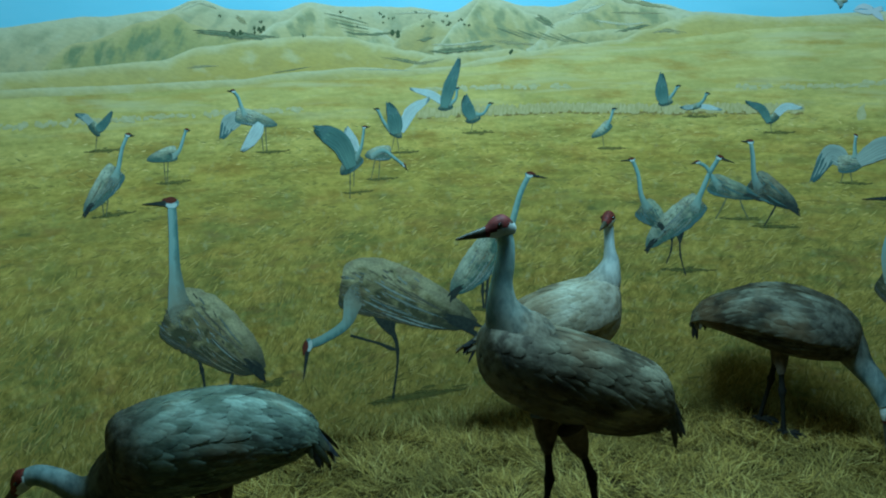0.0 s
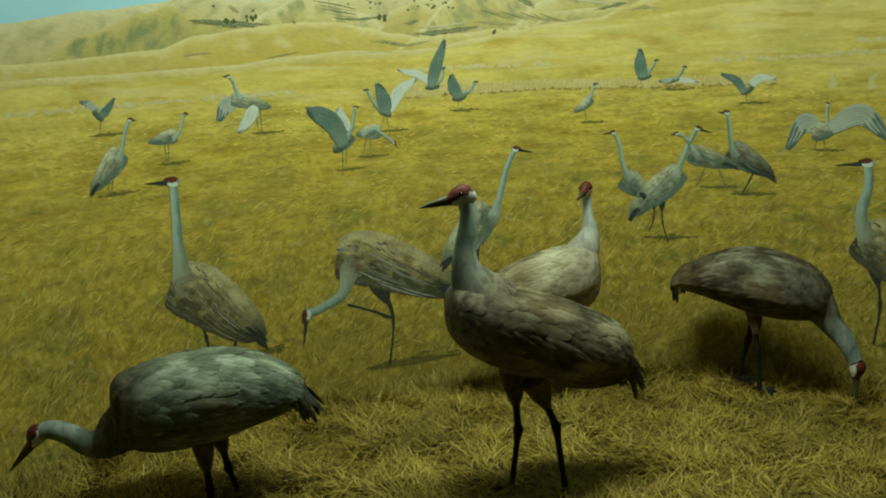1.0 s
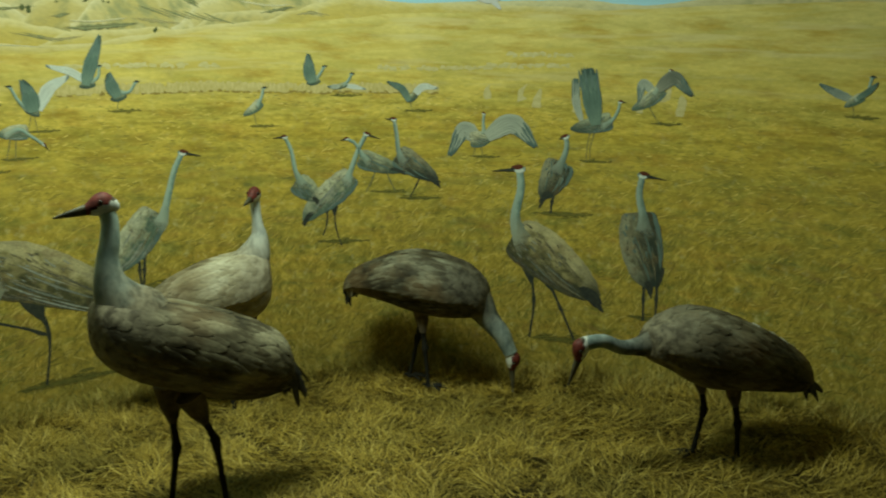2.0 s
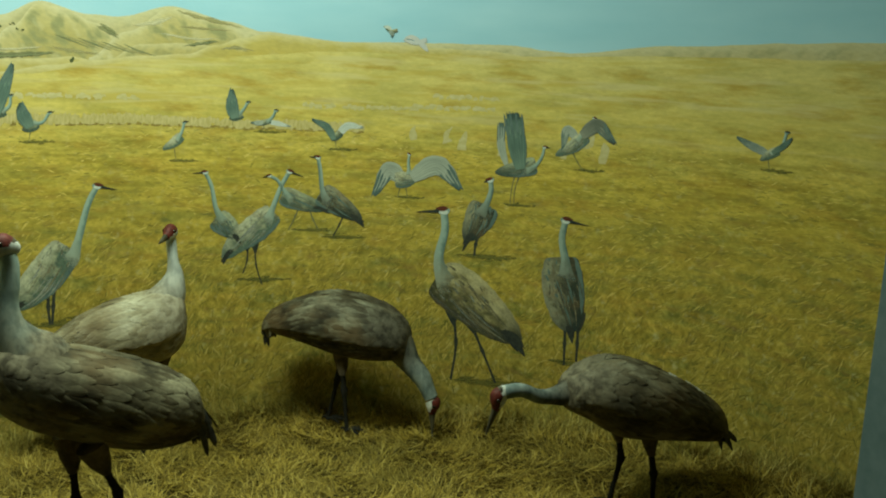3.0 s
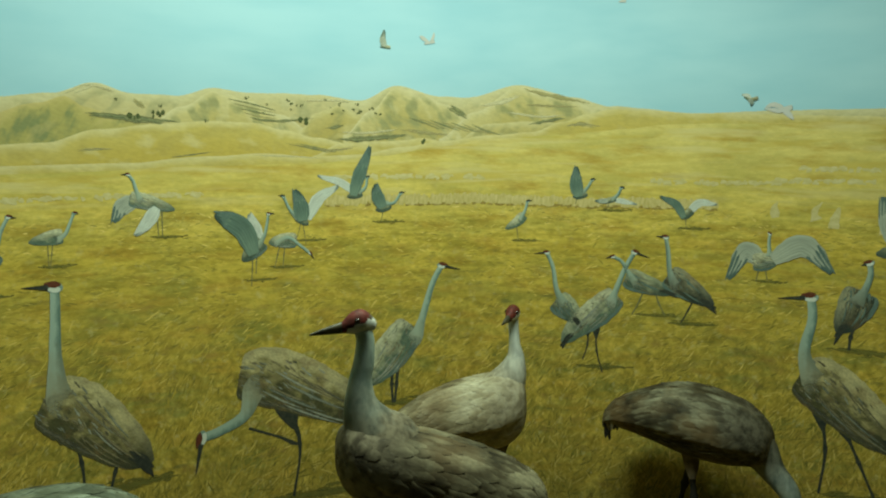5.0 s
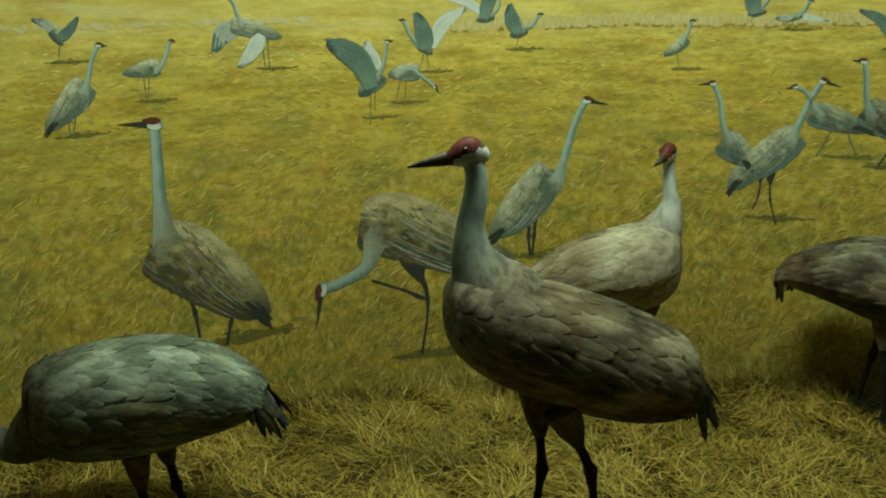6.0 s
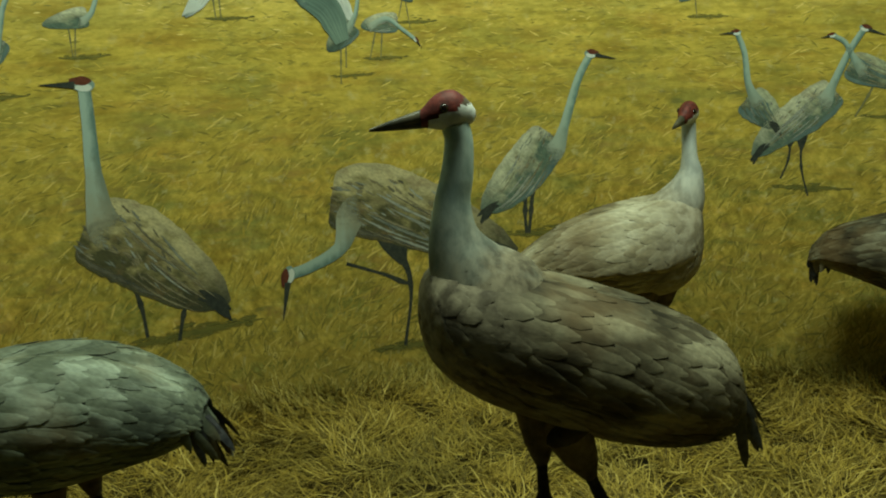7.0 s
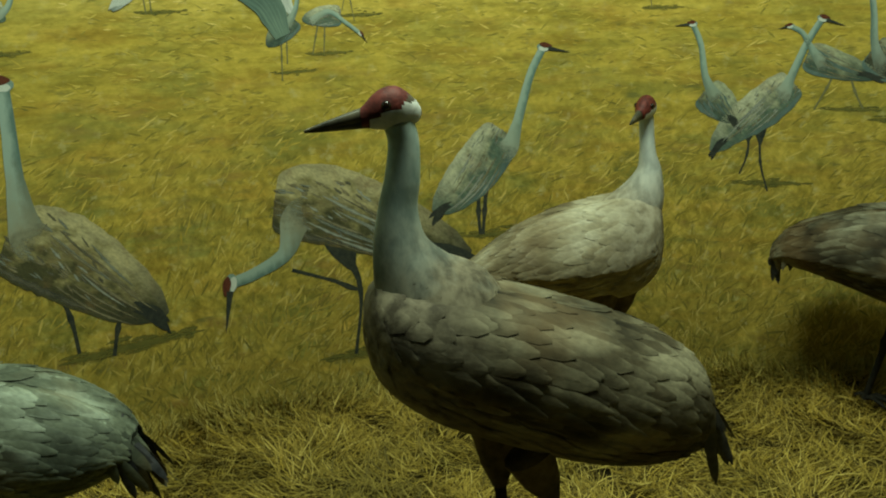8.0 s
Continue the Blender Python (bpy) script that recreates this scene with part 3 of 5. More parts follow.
def stroke(name, pts, width, mat, proud=0.006, taper=(0.15, 1, 1, 0.2), label="", n=18, ragged=0.0):
    bm = bmesh.new()
    lay = bm.loops.layers.uv.new("UVMap")
    bm.loops.layers.uv.new("shape")
    line = smooth_line(pts, n)
    w = np.interp(np.linspace(0, 1, n + 1), np.linspace(0, 1, len(taper)), taper) * width
    if ragged:
        w = w * (1 + ragged * np.array([noise.noise((p[0] * 40, p[1] * 40, 1.7)) for p in line]))
        line = line + np.array([(0, 0.35 * width * ragged * noise.noise((p[0] * 55, p[1] * 30, 9.1))) for p in line])
    wall_ribbon(bm, lay, line, w, proud, 0)
    return part(name, bm, MAT[mat], mural, label)


rng = random.Random(4)
# bluffs, gullies, furrows and shaded draws in the hills
for pts, w, mat in (([(-0.87, 1.566), (-0.80, 1.566), (-0.68, 1.576), (-0.60, 1.586)], 0.024, "bluff"), ([(-1.80, 1.640), (-1.68, 1.632), (-1.58, 1.622), (-1.49, 1.616)], 0.024, "bluff"),
                    ([(-0.45, 1.697), (-0.415, 1.678), (-0.375, 1.652)], 0.022, "bluff"), ([(-0.11, 1.630), (-0.04, 1.644), (0.01, 1.652)], 0.018, "bluff"),
                    ([(-1.20, 1.636), (-1.09, 1.630), (-0.98, 1.642)], 0.012, "bluff"), ([(-0.93, 1.602), (-0.90, 1.608), (-0.86, 1.622)], 0.010, "bluff"),
                    ([(-1.06, 1.545), (-0.98, 1.530), (-0.90, 1.512)], 0.007, "bluff"), ([(-1.00, 1.530), (-0.90, 1.520), (-0.80, 1.535)], 0.012, "hillshade"),
                    ([(-1.50, 1.495), (-1.42, 1.505), (-1.35, 1.515)], 0.006, "bluff"), ([(-1.84, 1.515), (-1.77, 1.522), (-1.72, 1.523)], 0.008, "hillshade"),
                    ([(-1.63, 1.690), (-1.61, 1.680), (-1.59, 1.662)], 0.016, "hillshade"),
                    ([(-0.15, 1.765), (-0.02, 1.735), (0.10, 1.712)], 0.024, "hillshade"), ([(0.02, 1.622), (0.08, 1.630), (0.16, 1.618)], 0.014, "hillshade"),
                    ([(-0.14, 1.706), (-0.05, 1.702), (0.06, 1.700)], 0.010, "hillshade"), ([(-0.62, 1.606), (-0.55, 1.594), (-0.44, 1.585)], 0.012, "hillshade"),
                    ([(-0.87, 1.592), (-0.78, 1.590), (-0.66, 1.604)], 0.012, "hilllight"), ([(-0.20, 1.676), (-0.08, 1.660), (0.02, 1.664)], 0.014, "hilllight"),
                    ([(-0.30, 1.70), (-0.22, 1.715), (-0.15, 1.745)], 0.020, "hilllight"), ([(-1.86, 1.700), (-1.78, 1.735), (-1.70, 1.712)], 0.012, "hilllight"),
                    ([(-1.02, 1.705), (-0.90, 1.712), (-0.82, 1.705)], 0.010, "hilllight"), ([(-1.19, 1.500), (-1.05, 1.498), (-0.95, 1.490)], 0.005, "hilllight")):
    for k in range(3):
        du, dz, q = rng.uniform(-0.015, 0.015), rng.uniform(-0.25, 0.25) * w, rng.uniform(0.8, 1.08)
        c = pts[1]
        stroke("painted_gully", [(c[0] + (p[0] - c[0]) * q + du, c[1] + (p[1] - c[1]) * q + dz) for p in pts], w * rng.uniform(0.7, 1.2), mat, 0.0052 + 0.0001 * k, (0.02, 0.7, 1, 0.6, 0.02), n=30, ragged=0.6)
for k in range(7):
    u = -0.60 + 0.042 * k
    stroke("painted_furrow", [(u, 1.650 - 0.004 * k), (u + 0.05, 1.634 - 0.005 * k), (u + 0.12, 1.608 - 0.004 * k)], 0.010, ("bluff", "hillshade")[k % 2], 0.0056)
for k in range(5):
    stroke("painted_furrow", [(-1.30 + 0.02 * k, 1.706 - 0.016 * k), (-1.21 + 0.01 * k, 1.690 - 0.015 * k), (-1.12, 1.668 - 0.010 * k)], 0.0075, ("bluff", "hillshade")[k % 2], 0.0056)
# dark junipers on the slopes: each a few ragged dabs
spots = [(-1.645, 1.632, 0.028), (-1.62, 1.634, 0.022), (-1.56, 1.645, 0.030), (-1.545, 1.650, 0.026), (-1.38, 1.626, 0.014), (-1.018, 1.630, 0.034), (-0.548, 1.558, 0.024), (-1.545, 1.672, 0.014), (-1.70, 1.69, 0.012)]
spots += [(rng.uniform(-1.24, -0.70), rng.uniform(1.655, 1.715), rng.uniform(0.006, 0.014)) for _ in range(22)]
for u, z, h in spots:
    z = min(z, SKYLINE(u) - 0.012)
    for k in range(4):
        du, dz = rng.uniform(-0.45, 0.45) * h, rng.uniform(-0.25, 0.25) * h
        hh = h * rng.uniform(0.3, 0.6)
        stroke("painted_tree", [(u + du, z + dz - hh / 2), (u + du + 0.001, z + dz), (u + du, z + dz + hh / 2)], hh * rng.uniform(0.6, 1.1), "tree", 0.0060 + 0.0001 * k, (0.6, 1.0, 0.8, 0.2), n=6, ragged=0.6)
# the line of pale reeds and the whitish grass beyond: many small dabs


def dabs(name, count, u0, u1, zf, tall, wide, mat, proud, lean=0.3, label=""):
    bm = bmesh.new()
    lay = bm.loops.layers.uv.new("UVMap")
    for _ in range(count):
        u = rng.uniform(u0, u1)
        z, h = zf(u) + rng.uniform(-0.4, 0.4) * tall, tall * rng.uniform(0.4, 1.2)
        k = lean * rng.uniform(-1, 1) * h
        wall_ribbon(bm, lay, np.array([(u, z - h / 2), (u + 0.3 * k, z), (u + k, z + h / 2)]), np.array([0.8, 1.0, 0.25]) * wide * rng.uniform(0.5, 1.4), proud + 0.0004 * rng.random(), 0, 2)
    return tagged(part(name, bm, MAT[mat], mural, label), kind="stuff")


REEDS = edge_line([(-1.0, 1.330), (-0.4, 1.333), (0.1, 1.324), (0.7, 1.318)], 0.004)
dabs("painted_reeds", 760, -0.95, 0.62, REEDS, 0.026, 0.020, "reed", 0.0060, label="painted line of pale reeds")
dabs("painted_reed_shade", 200, -0.93, 0.62, lambda u: REEDS(u) - 0.019, 0.010, 0.018, "reed_dark", 0.0058)
for u0, u1, z in ((0.34, 0.86, 1.405), (0.84, 1.20, 1.415), (0.9, 1.2, 1.463), (-2.5, -1.4, 1.36), (-0.9, -0.3, 1.42)):
    dabs("painted_pale_grass", int(110 * (u1 - u0)), u0, u1, level(z), 0.014, 0.026, "cloudy", 0.0060, 0.8, "painted band of whitish grass")
for k in range(9):
    u, z = rng.uniform(0.75, 1.75), rng.uniform(1.22, 1.29)
    stroke("painted_grass_tuft", [(u, z), (u + rng.uniform(-0.01, 0.01), z + 0.035), (u + rng.uniform(-0.02, 0.02), z + rng.uniform(0.05, 0.09))], rng.uniform(0.02, 0.05), "cloudy", 0.0061, (1, 0.8, 0.15), n=8, ragged=0.6)



def grass_stroke_material():
    m, nt, b = material("painted_grass_strokes", 0.8, 0.15)
    sep = nt.nodes.new("ShaderNodeSeparateXYZ")
    nt.links.new(uv(nt), sep.inputs[0])
    height = node(nt, "ShaderNodeMapRange", From_Min=0.0, From_Max=1.64)
    nt.links.new(sep.outputs["Y"], height.inputs["Value"])
    base = ramp(nt, height.outputs[0], FIELD_STOPS)
    isl = nt.nodes.new("ShaderNodeNewGeometry").outputs["Random Per Island"]
    tone = ramp(nt, isl, [(0.0, (0.42, 0.47, 0.55)), (0.25, (0.68, 0.70, 0.75)), (0.6, (0.98, 0.94, 0.90)), (0.85, (1.15, 1.14, 1.3)), (1.0, (1.45, 1.46, 2.3))])
    nt.links.new(mix(nt, 1.0, base, tone, "MULTIPLY"), b.inputs["Base Color"])
    return m


def grass_strokes(count, seed):
    """Single brush strokes over the meadow: leaning blades low down, level dashes further up."""
    r = np.random.RandomState(seed)
    verts, faces, uvs = [], [], []
    for _ in range(count):
        u, z = r.uniform(-2.9, 2.9), 1.30 * r.uniform(0.02, 1) ** 1.5
        far = min(z / 1.25, 1)
        clump = noise.noise((u * 5, z * 9, 2.2))
        if r.uniform(0, 1) > 0.55 + 0.9 * clump:
            continue
        ang = (1 - far) * (math.pi / 2 + r.normal(0, 0.55)) + far * r.normal(0, 0.35) if far < 0.75 else r.normal(0, 0.3)
        ang += (1 - far) * (0.7 * r.normal(0, 0.5)) + (1 - far) * 0.7 * noise.noise((u * 3.1, z * 3.1, 8.4))
        ln = r.uniform(0.018, 0.070) * (1.05 - 0.6 * far)
        w = r.uniform(0.0008, 0.0034) * (1.35 - 0.65 * far)
        d, nrm = np.array([math.cos(ang), math.sin(ang)]), np.array([-math.sin(ang), math.cos(ang)])
        k = len(verts)
        bend = r.normal(0, 0.12) * ln
        for s, ww in ((-0.5, 0.4), (0.1, 1.0), (0.5, 0.15)):
            c = np.array([u, z]) + d * ln * s + nrm * bend * (s + 0.5) ** 2
            for q in (-1, 1):
                e = c + nrm * w * ww * q
                verts.append(on_wall(e[0], e[1], 0.0054))
                uvs.append((e[0], e[1]))
        faces += [(k, k + 1, k + 3, k + 2), (k + 2, k + 3, k + 5, k + 4)]
    me = bpy.data.meshes.new("painted_grass")
    me.from_pydata(verts, [], faces)
    lay = me.uv_layers.new(name="UVMap")
    lay.data.foreach_set("uv", [c for f in faces for i in f for c in uvs[i]])
    me.materials.append(grass_stroke_material())
    ob = new("painted_grass", me)
    ob.parent = mural
    return tagged(ob, "painted grass blades in yellow and olive strokes", kind="stuff")


grass_strokes(52000, 21)
TONES = ["grey", "tan", "pale", "brown", "slate", "white", "rose", "neck", "red", "dark", "leg", "leg_faint", "shade", "coat_grey", "coat_tan", "coat_pale", "coat_brown",
         "neck_grey", "neck_tan", "neck_pale", "neck_brown", "wing_slate", "wing_white", "wing_pale", "wing_brown", "wing_grey"]
SLOTS = [MAT[k] for k in TONES]


def side_of(line, i):
    """The way along and across a line at its i-th point; across is upwards, or to the left of an upright line."""
    d = line[min(i + 1, len(line) - 1)] - line[max(i - 1, 0)]
    d = d / (np.linalg.norm(d) + 1e-9)
    c = line[-1] - line[0]
    c = c / (np.linalg.norm(c) + 1e-9)
    flip = 1 if (c[0] > 0 if abs(c[0]) > 0.25 else c[1] > 0) else -1
    return d, np.array([-d[1], d[0]]) * flip


def painted_wing(bm, lay, pts, w, tone, proud, square):
    """An open wing: an arm that tapers to its tip, a ragged hind edge and single flight feathers at the end."""
    ix = TONES.index
    mat = "wing_" + tone if "wing_" + tone in TONES else tone
    line = smooth_line(pts, 24)
    s = np.linspace(0, 1, 25)
    prof = np.interp(s, [0, 0.2, 0.45, 0.7, 0.9, 1], [0.50, 0.85, 1.0, 0.98, 0.84, 0.55] if square else [0.55, 0.92, 1.0, 0.78, 0.42, 0.10])
    prof = prof * np.array([1 + 0.10 * noise.noise((p[0] * 60, p[1] * 60, 3.3)) for p in line])
    wall_ribbon(bm, lay, line, prof * w, proud, ix(mat), 8)
    if w < 0.022 or mat == tone:
        return
    for k in range(7):
        # flight feathers at the tip and along the hind edge
        q = k / 6 - 0.5
        a = line[14 + k % 3] + side_of(line, 14)[1] * q * 0.8 * prof[14] * w
        d, nrm = side_of(line, 23)
        e = line[24] + nrm * q * (0.95 if square else 0.30) * w - d * w * (0.35 * abs(q - 0.2) if square else 0.55 * (0.5 - q))
        e = e + d * w * (0.16 if square else 0.10)
        wall_ribbon(bm, lay, smooth_line([a, (a + e) / 2, e], 8), np.array([0.06, 0.12, 0.15, 0.15, 0.14, 0.13, 0.11, 0.08, 0.02]) * w, proud + 0.0003 + 0.0001 * k, ix(mat if k % 2 else ("slate" if tone != "white" else "wing_white")), 2)


def painted_crane(body, thick, neck=None, bill=None, legs=(), wings=(), tone="grey", square=False):
    """A painted bird as flat shapes on the wall: body, neck, cap, legs and wings."""
    bm = bmesh.new()
    lay = bm.loops.layers.uv.new("UVMap")
    bm.loops.layers.uv.new("shape")
    ix = TONES.index
    rr = random.Random(int(1000 * thick) + 7 * len(legs))
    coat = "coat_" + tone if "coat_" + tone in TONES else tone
    near = thick > 0.12
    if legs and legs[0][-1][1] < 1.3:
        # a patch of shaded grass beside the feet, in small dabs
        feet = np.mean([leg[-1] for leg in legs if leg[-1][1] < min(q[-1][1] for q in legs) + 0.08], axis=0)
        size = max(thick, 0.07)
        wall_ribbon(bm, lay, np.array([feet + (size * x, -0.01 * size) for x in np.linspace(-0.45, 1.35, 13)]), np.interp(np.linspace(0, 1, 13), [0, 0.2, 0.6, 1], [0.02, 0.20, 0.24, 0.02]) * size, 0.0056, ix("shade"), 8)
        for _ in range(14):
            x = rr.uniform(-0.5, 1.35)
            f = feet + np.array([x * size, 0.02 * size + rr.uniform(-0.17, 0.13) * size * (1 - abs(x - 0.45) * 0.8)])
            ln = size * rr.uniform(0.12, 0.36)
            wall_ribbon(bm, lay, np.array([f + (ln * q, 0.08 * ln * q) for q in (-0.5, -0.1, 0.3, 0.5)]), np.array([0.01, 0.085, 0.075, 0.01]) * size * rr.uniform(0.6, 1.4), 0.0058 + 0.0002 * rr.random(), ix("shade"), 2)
    leg_w = 0.0135 if near else 0.0070 if thick > 0.085 else 0.0046 if thick > 0.055 else 0.0034
    for leg in legs:
        hip, knee = np.array(leg[0], float), np.array(leg[1], float)
        up = (hip - knee) / np.linalg.norm(hip - knee)
        line = smooth_line([hip + up * 0.25 * thick] + list(leg[1:]), 24)
        wall_ribbon(bm, lay, line, np.interp(np.linspace(0, 1, 25), [0, 0.12, 0.3, 0.42, 0.5, 0.58, 0.7, 1], [2.6, 1.9, 0.95, 0.85, 1.35, 0.9, 0.72, 0.8]) * leg_w, 0.0070, ix("leg" if thick > 0.1 else "leg_faint"), 2)
        if thick > 0.1:
            # feathered thigh
            th = smooth_line([hip + up * 0.30 * thick, hip, hip - up * min(0.30 * thick, 0.45 * np.linalg.norm(hip - knee))], 8)
            wall_ribbon(bm, lay, th, np.array([0.34, 0.35, 0.33, 0.30, 0.26, 0.21, 0.16, 0.11, 0.05]) * thick, 0.0072, ix("leg"), 3)
    for pts, w, t in wings[:1] if len(wings) > 1 else ():
        painted_wing(bm, lay, pts, w, t, 0.0072, square)
    n = 40
    front = np.array(body[0], float) + (np.array(body[0], float) - np.array(body[1], float)) / np.linalg.norm(np.array(body[0], float) - np.array(body[1], float)) * 0.09 * thick
    line = smooth_line([front] + [np.array(p, float) for p in body], n)
    s = np.linspace(0, 1, n + 1)
    w = np.interp(s, [0, 0.03, 0.08, 0.15, 0.24, 0.36, 0.50, 0.65, 0.80, 0.92, 1], [0.02, 0.22, 0.40, 0.60, 0.80, 0.97, 1.03, 0.95, 0.76, 0.50, 0.14]) * thick
    w = w * np.array([1 + 0.05 * noise.noise((p[0] * 45, p[1] * 45, 6.1)) for p in line])
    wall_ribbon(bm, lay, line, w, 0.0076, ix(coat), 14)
    if thick > 0.08:
        # dark drooping plumes at the tail
        d = side_of(line, n - 2)[0]
        for k in range(9):
            a = line[n - 6] + (rr.uniform(-0.10, 0.10) * thick, -0.16 * thick * rr.random())
            tip = line[n] + d * thick * rr.uniform(-0.08, 0.16) + (0, -thick * rr.uniform(0.0, 0.26))
            wall_ribbon(bm, lay, smooth_line([a, (a + tip) / 2 + (0, 0.03 * thick), tip], 8), np.array([0.01, 0.04, 0.07, 0.09, 0.10, 0.10, 0.09, 0.06, 0.01]) * thick, 0.0086 + 0.0001 * k, ix("dark"), 3)
    if thick > 0.055:
        picks = {"tan": ("tan", "tan", "pale", "tan", "brown", "grey"), "brown": ("brown", "tan", "brown", "slate"), "pale": ("pale", "grey", "pale", "tan"), "grey": ("grey", "slate", "grey", "tan")}[tone]
        # covert feathers in short broad dabs, then the long folded ones towards the tail
        for k in range(int(26 + 170 * thick)):
            i = rr.randrange(8, 28)
            d, nrm = side_of(line, i)
            c = line[i] + nrm * rr.uniform(-0.36, 0.38) * w[i]
            d = d - nrm * rr.uniform(-0.05, 0.45)
            ln = thick * rr.uniform(0.08, 0.17)
            wall_ribbon(bm, lay, np.array([c + d * ln * q for q in (-0.5, -0.15, 0.25, 0.5)]), np.array([0.01, 0.045, 0.05, 0.015]) * thick * rr.uniform(0.6, 1.3), 0.0079 + 0.00002 * k, ix(rr.choice(picks)), 2)
        for k in range(14):
            i = rr.randrange(16, 27)
            j = min(i + rr.randrange(8, 13), n)
            o = rr.uniform(-0.40, 0.30)
            a, e = line[i] + side_of(line, i)[1] * o * w[i], line[j] + side_of(line, j)[1] * (o - 0.12) * w[j]
            m = (a + e) / 2 - side_of(line, i)[1] * 0.02 * thick
            wall_ribbon(bm, lay, smooth_line([a, m, e], 8), np.array([0.01, 0.03, 0.045, 0.05, 0.05, 0.045, 0.035, 0.02, 0.004]) * thick * rr.uniform(0.7, 1.4), 0.0092 + 0.00005 * k, ix(rr.choice(picks)), 2)
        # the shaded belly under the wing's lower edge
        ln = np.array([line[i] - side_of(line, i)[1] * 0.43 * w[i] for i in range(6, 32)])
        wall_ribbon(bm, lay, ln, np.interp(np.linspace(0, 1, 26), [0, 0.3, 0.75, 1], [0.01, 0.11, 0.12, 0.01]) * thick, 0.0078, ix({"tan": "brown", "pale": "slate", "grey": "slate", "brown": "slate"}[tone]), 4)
    if neck:
        start = np.array(neck[0]) * 0.45 + np.array(body[1]) * 0.55
        line = smooth_line([start] + list(neck), 40)
        hw = max(0.16 * thick, 0.011)
        wall_ribbon(bm, lay, line, np.interp(np.linspace(0, 1, 41), [0, 0.06, 0.14, 0.24, 0.36, 0.5, 0.7, 1], [0.10 * thick, 0.38 * thick, 0.50 * thick, 0.43 * thick, max(1.5 * hw, 0.30 * thick), hw * 1.22, hw * 1.0, hw * 0.90]), 0.0098, ix("neck_" + tone), 8)
        h, b = np.array(neck[-1], float), np.array(bill, float)
        d = b - h
        ln = np.linalg.norm(d)
        d = d / ln
        up = np.array([-d[1], d[0]]) * (1 if d[0] > 0 else -1)
        r = hw * 0.54
        back = h - d * r * 1.4
        wall_ribbon(bm, lay, np.array([back + (h + d * r * 1.6 - back) * t for t in np.linspace(0, 1, 9)]), np.array([0.5, 1.3, 1.8, 2.0, 2.0, 1.85, 1.5, 1.1, 0.6]) * r, 0.0104, ix("neck"))
        if thick > 0.055:
            wall_ribbon(bm, lay, np.array([h - up * r * 0.35 + d * r * t for t in np.linspace(-1.0, 1.3, 7)]), np.array([0.3, 0.9, 1.0, 1.0, 0.9, 0.6, 0.2]) * r, 0.0107, ix("white"))
        wall_ribbon(bm, lay, np.array([h + up * r * 0.55 + d * r * t for t in np.linspace(-1.0, 1.9, 8)]), np.array([0.2, 0.8, 1.15, 1.25, 1.15, 0.95, 0.75, 0.5]) * r, 0.0110, ix("red" if thick > 0.05 else "dark"))
        wall_ribbon(bm, lay, np.array([h + d * (r * 1.2 + (ln - r * 1.2) * t) for t in np.linspace(0, 1, 6)]), np.array([1.0, 0.8, 0.6, 0.42, 0.25, 0.05]) * r, 0.0114, ix("dark"), 2)
    for pts, w, t in wings[-1:]:
        painted_wing(bm, lay, pts, w, t, 0.0116, square)
    return part("painted_crane", bm, SLOTS, mural, "painted bird shape on the mural")


painted_crane([(-1.961, 0.688), (-1.857, 0.627), (-1.728, 0.505), (-1.612, 0.400)], 0.221, neck=[(-1.926, 0.700), (-1.933, 0.836), (-1.928, 0.968), (-1.926, 1.068)], bill=(-2.036, 1.078), legs=[[(-1.876, 0.532), (-1.858, 0.456), (-1.850, 0.353)], [(-1.723, 0.458), (-1.743, 0.396), (-1.763, 0.321)]], tone="tan")
painted_crane([(-1.257, 0.673), (-1.107, 0.641), (-0.905, 0.546), (-0.698, 0.448)], 0.231, neck=[(-1.218, 0.613), (-1.259, 0.520), (-1.352, 0.474), (-1.423, 0.458)], bill=(-1.452, 0.312), legs=[[(-1.087, 0.497), (-1.043, 0.379), (-1.068, 0.169)], [(-1.076, 0.485), (-1.043, 0.385), (-1.132, 0.420), (-1.243, 0.467)]], tone="tan")
painted_crane([(-0.595, 0.815), (-0.659, 0.730), (-0.733, 0.652), (-0.805, 0.592)], 0.148, neck=[(-0.572, 0.776), (-0.545, 0.850), (-0.505, 0.987), (-0.467, 1.064)], bill=(-0.388, 1.047), legs=[[(-0.665, 0.664), (-0.668, 0.586), (-0.664, 0.511)], [(-0.642, 0.673), (-0.649, 0.586), (-0.656, 0.511)]], tone="pale")
painted_crane([(0.009, 0.916), (0.050, 0.883), (0.101, 0.833)], 0.101, neck=[(0.033, 0.908), (0.003, 0.966), (-0.013, 1.055), (-0.038, 1.115)], bill=(-0.092, 1.111), tone="grey")
painted_crane([(0.239, 0.938), (0.169, 0.874), (0.094, 0.816), (0.030, 0.744)], 0.116, neck=[(0.221, 0.914), (0.240, 0.962), (0.276, 1.057), (0.311, 1.122)], bill=(0.374, 1.100), legs=[[(0.134, 0.799), (0.133, 0.740), (0.114, 0.676)], [(0.166, 0.799), (0.171, 0.715), (0.196, 0.625)]], tone="pale")
painted_crane([(0.286, 1.017), (0.354, 0.994), (0.476, 0.960)], 0.086, neck=[(0.320, 1.000), (0.286, 1.044), (0.262, 1.083), (0.228, 1.103)], bill=(0.195, 1.095), legs=[[(0.354, 0.973), (0.338, 0.931), (0.308, 0.868)], [(0.395, 0.968), (0.411, 0.922), (0.437, 0.871)]], tone="grey")
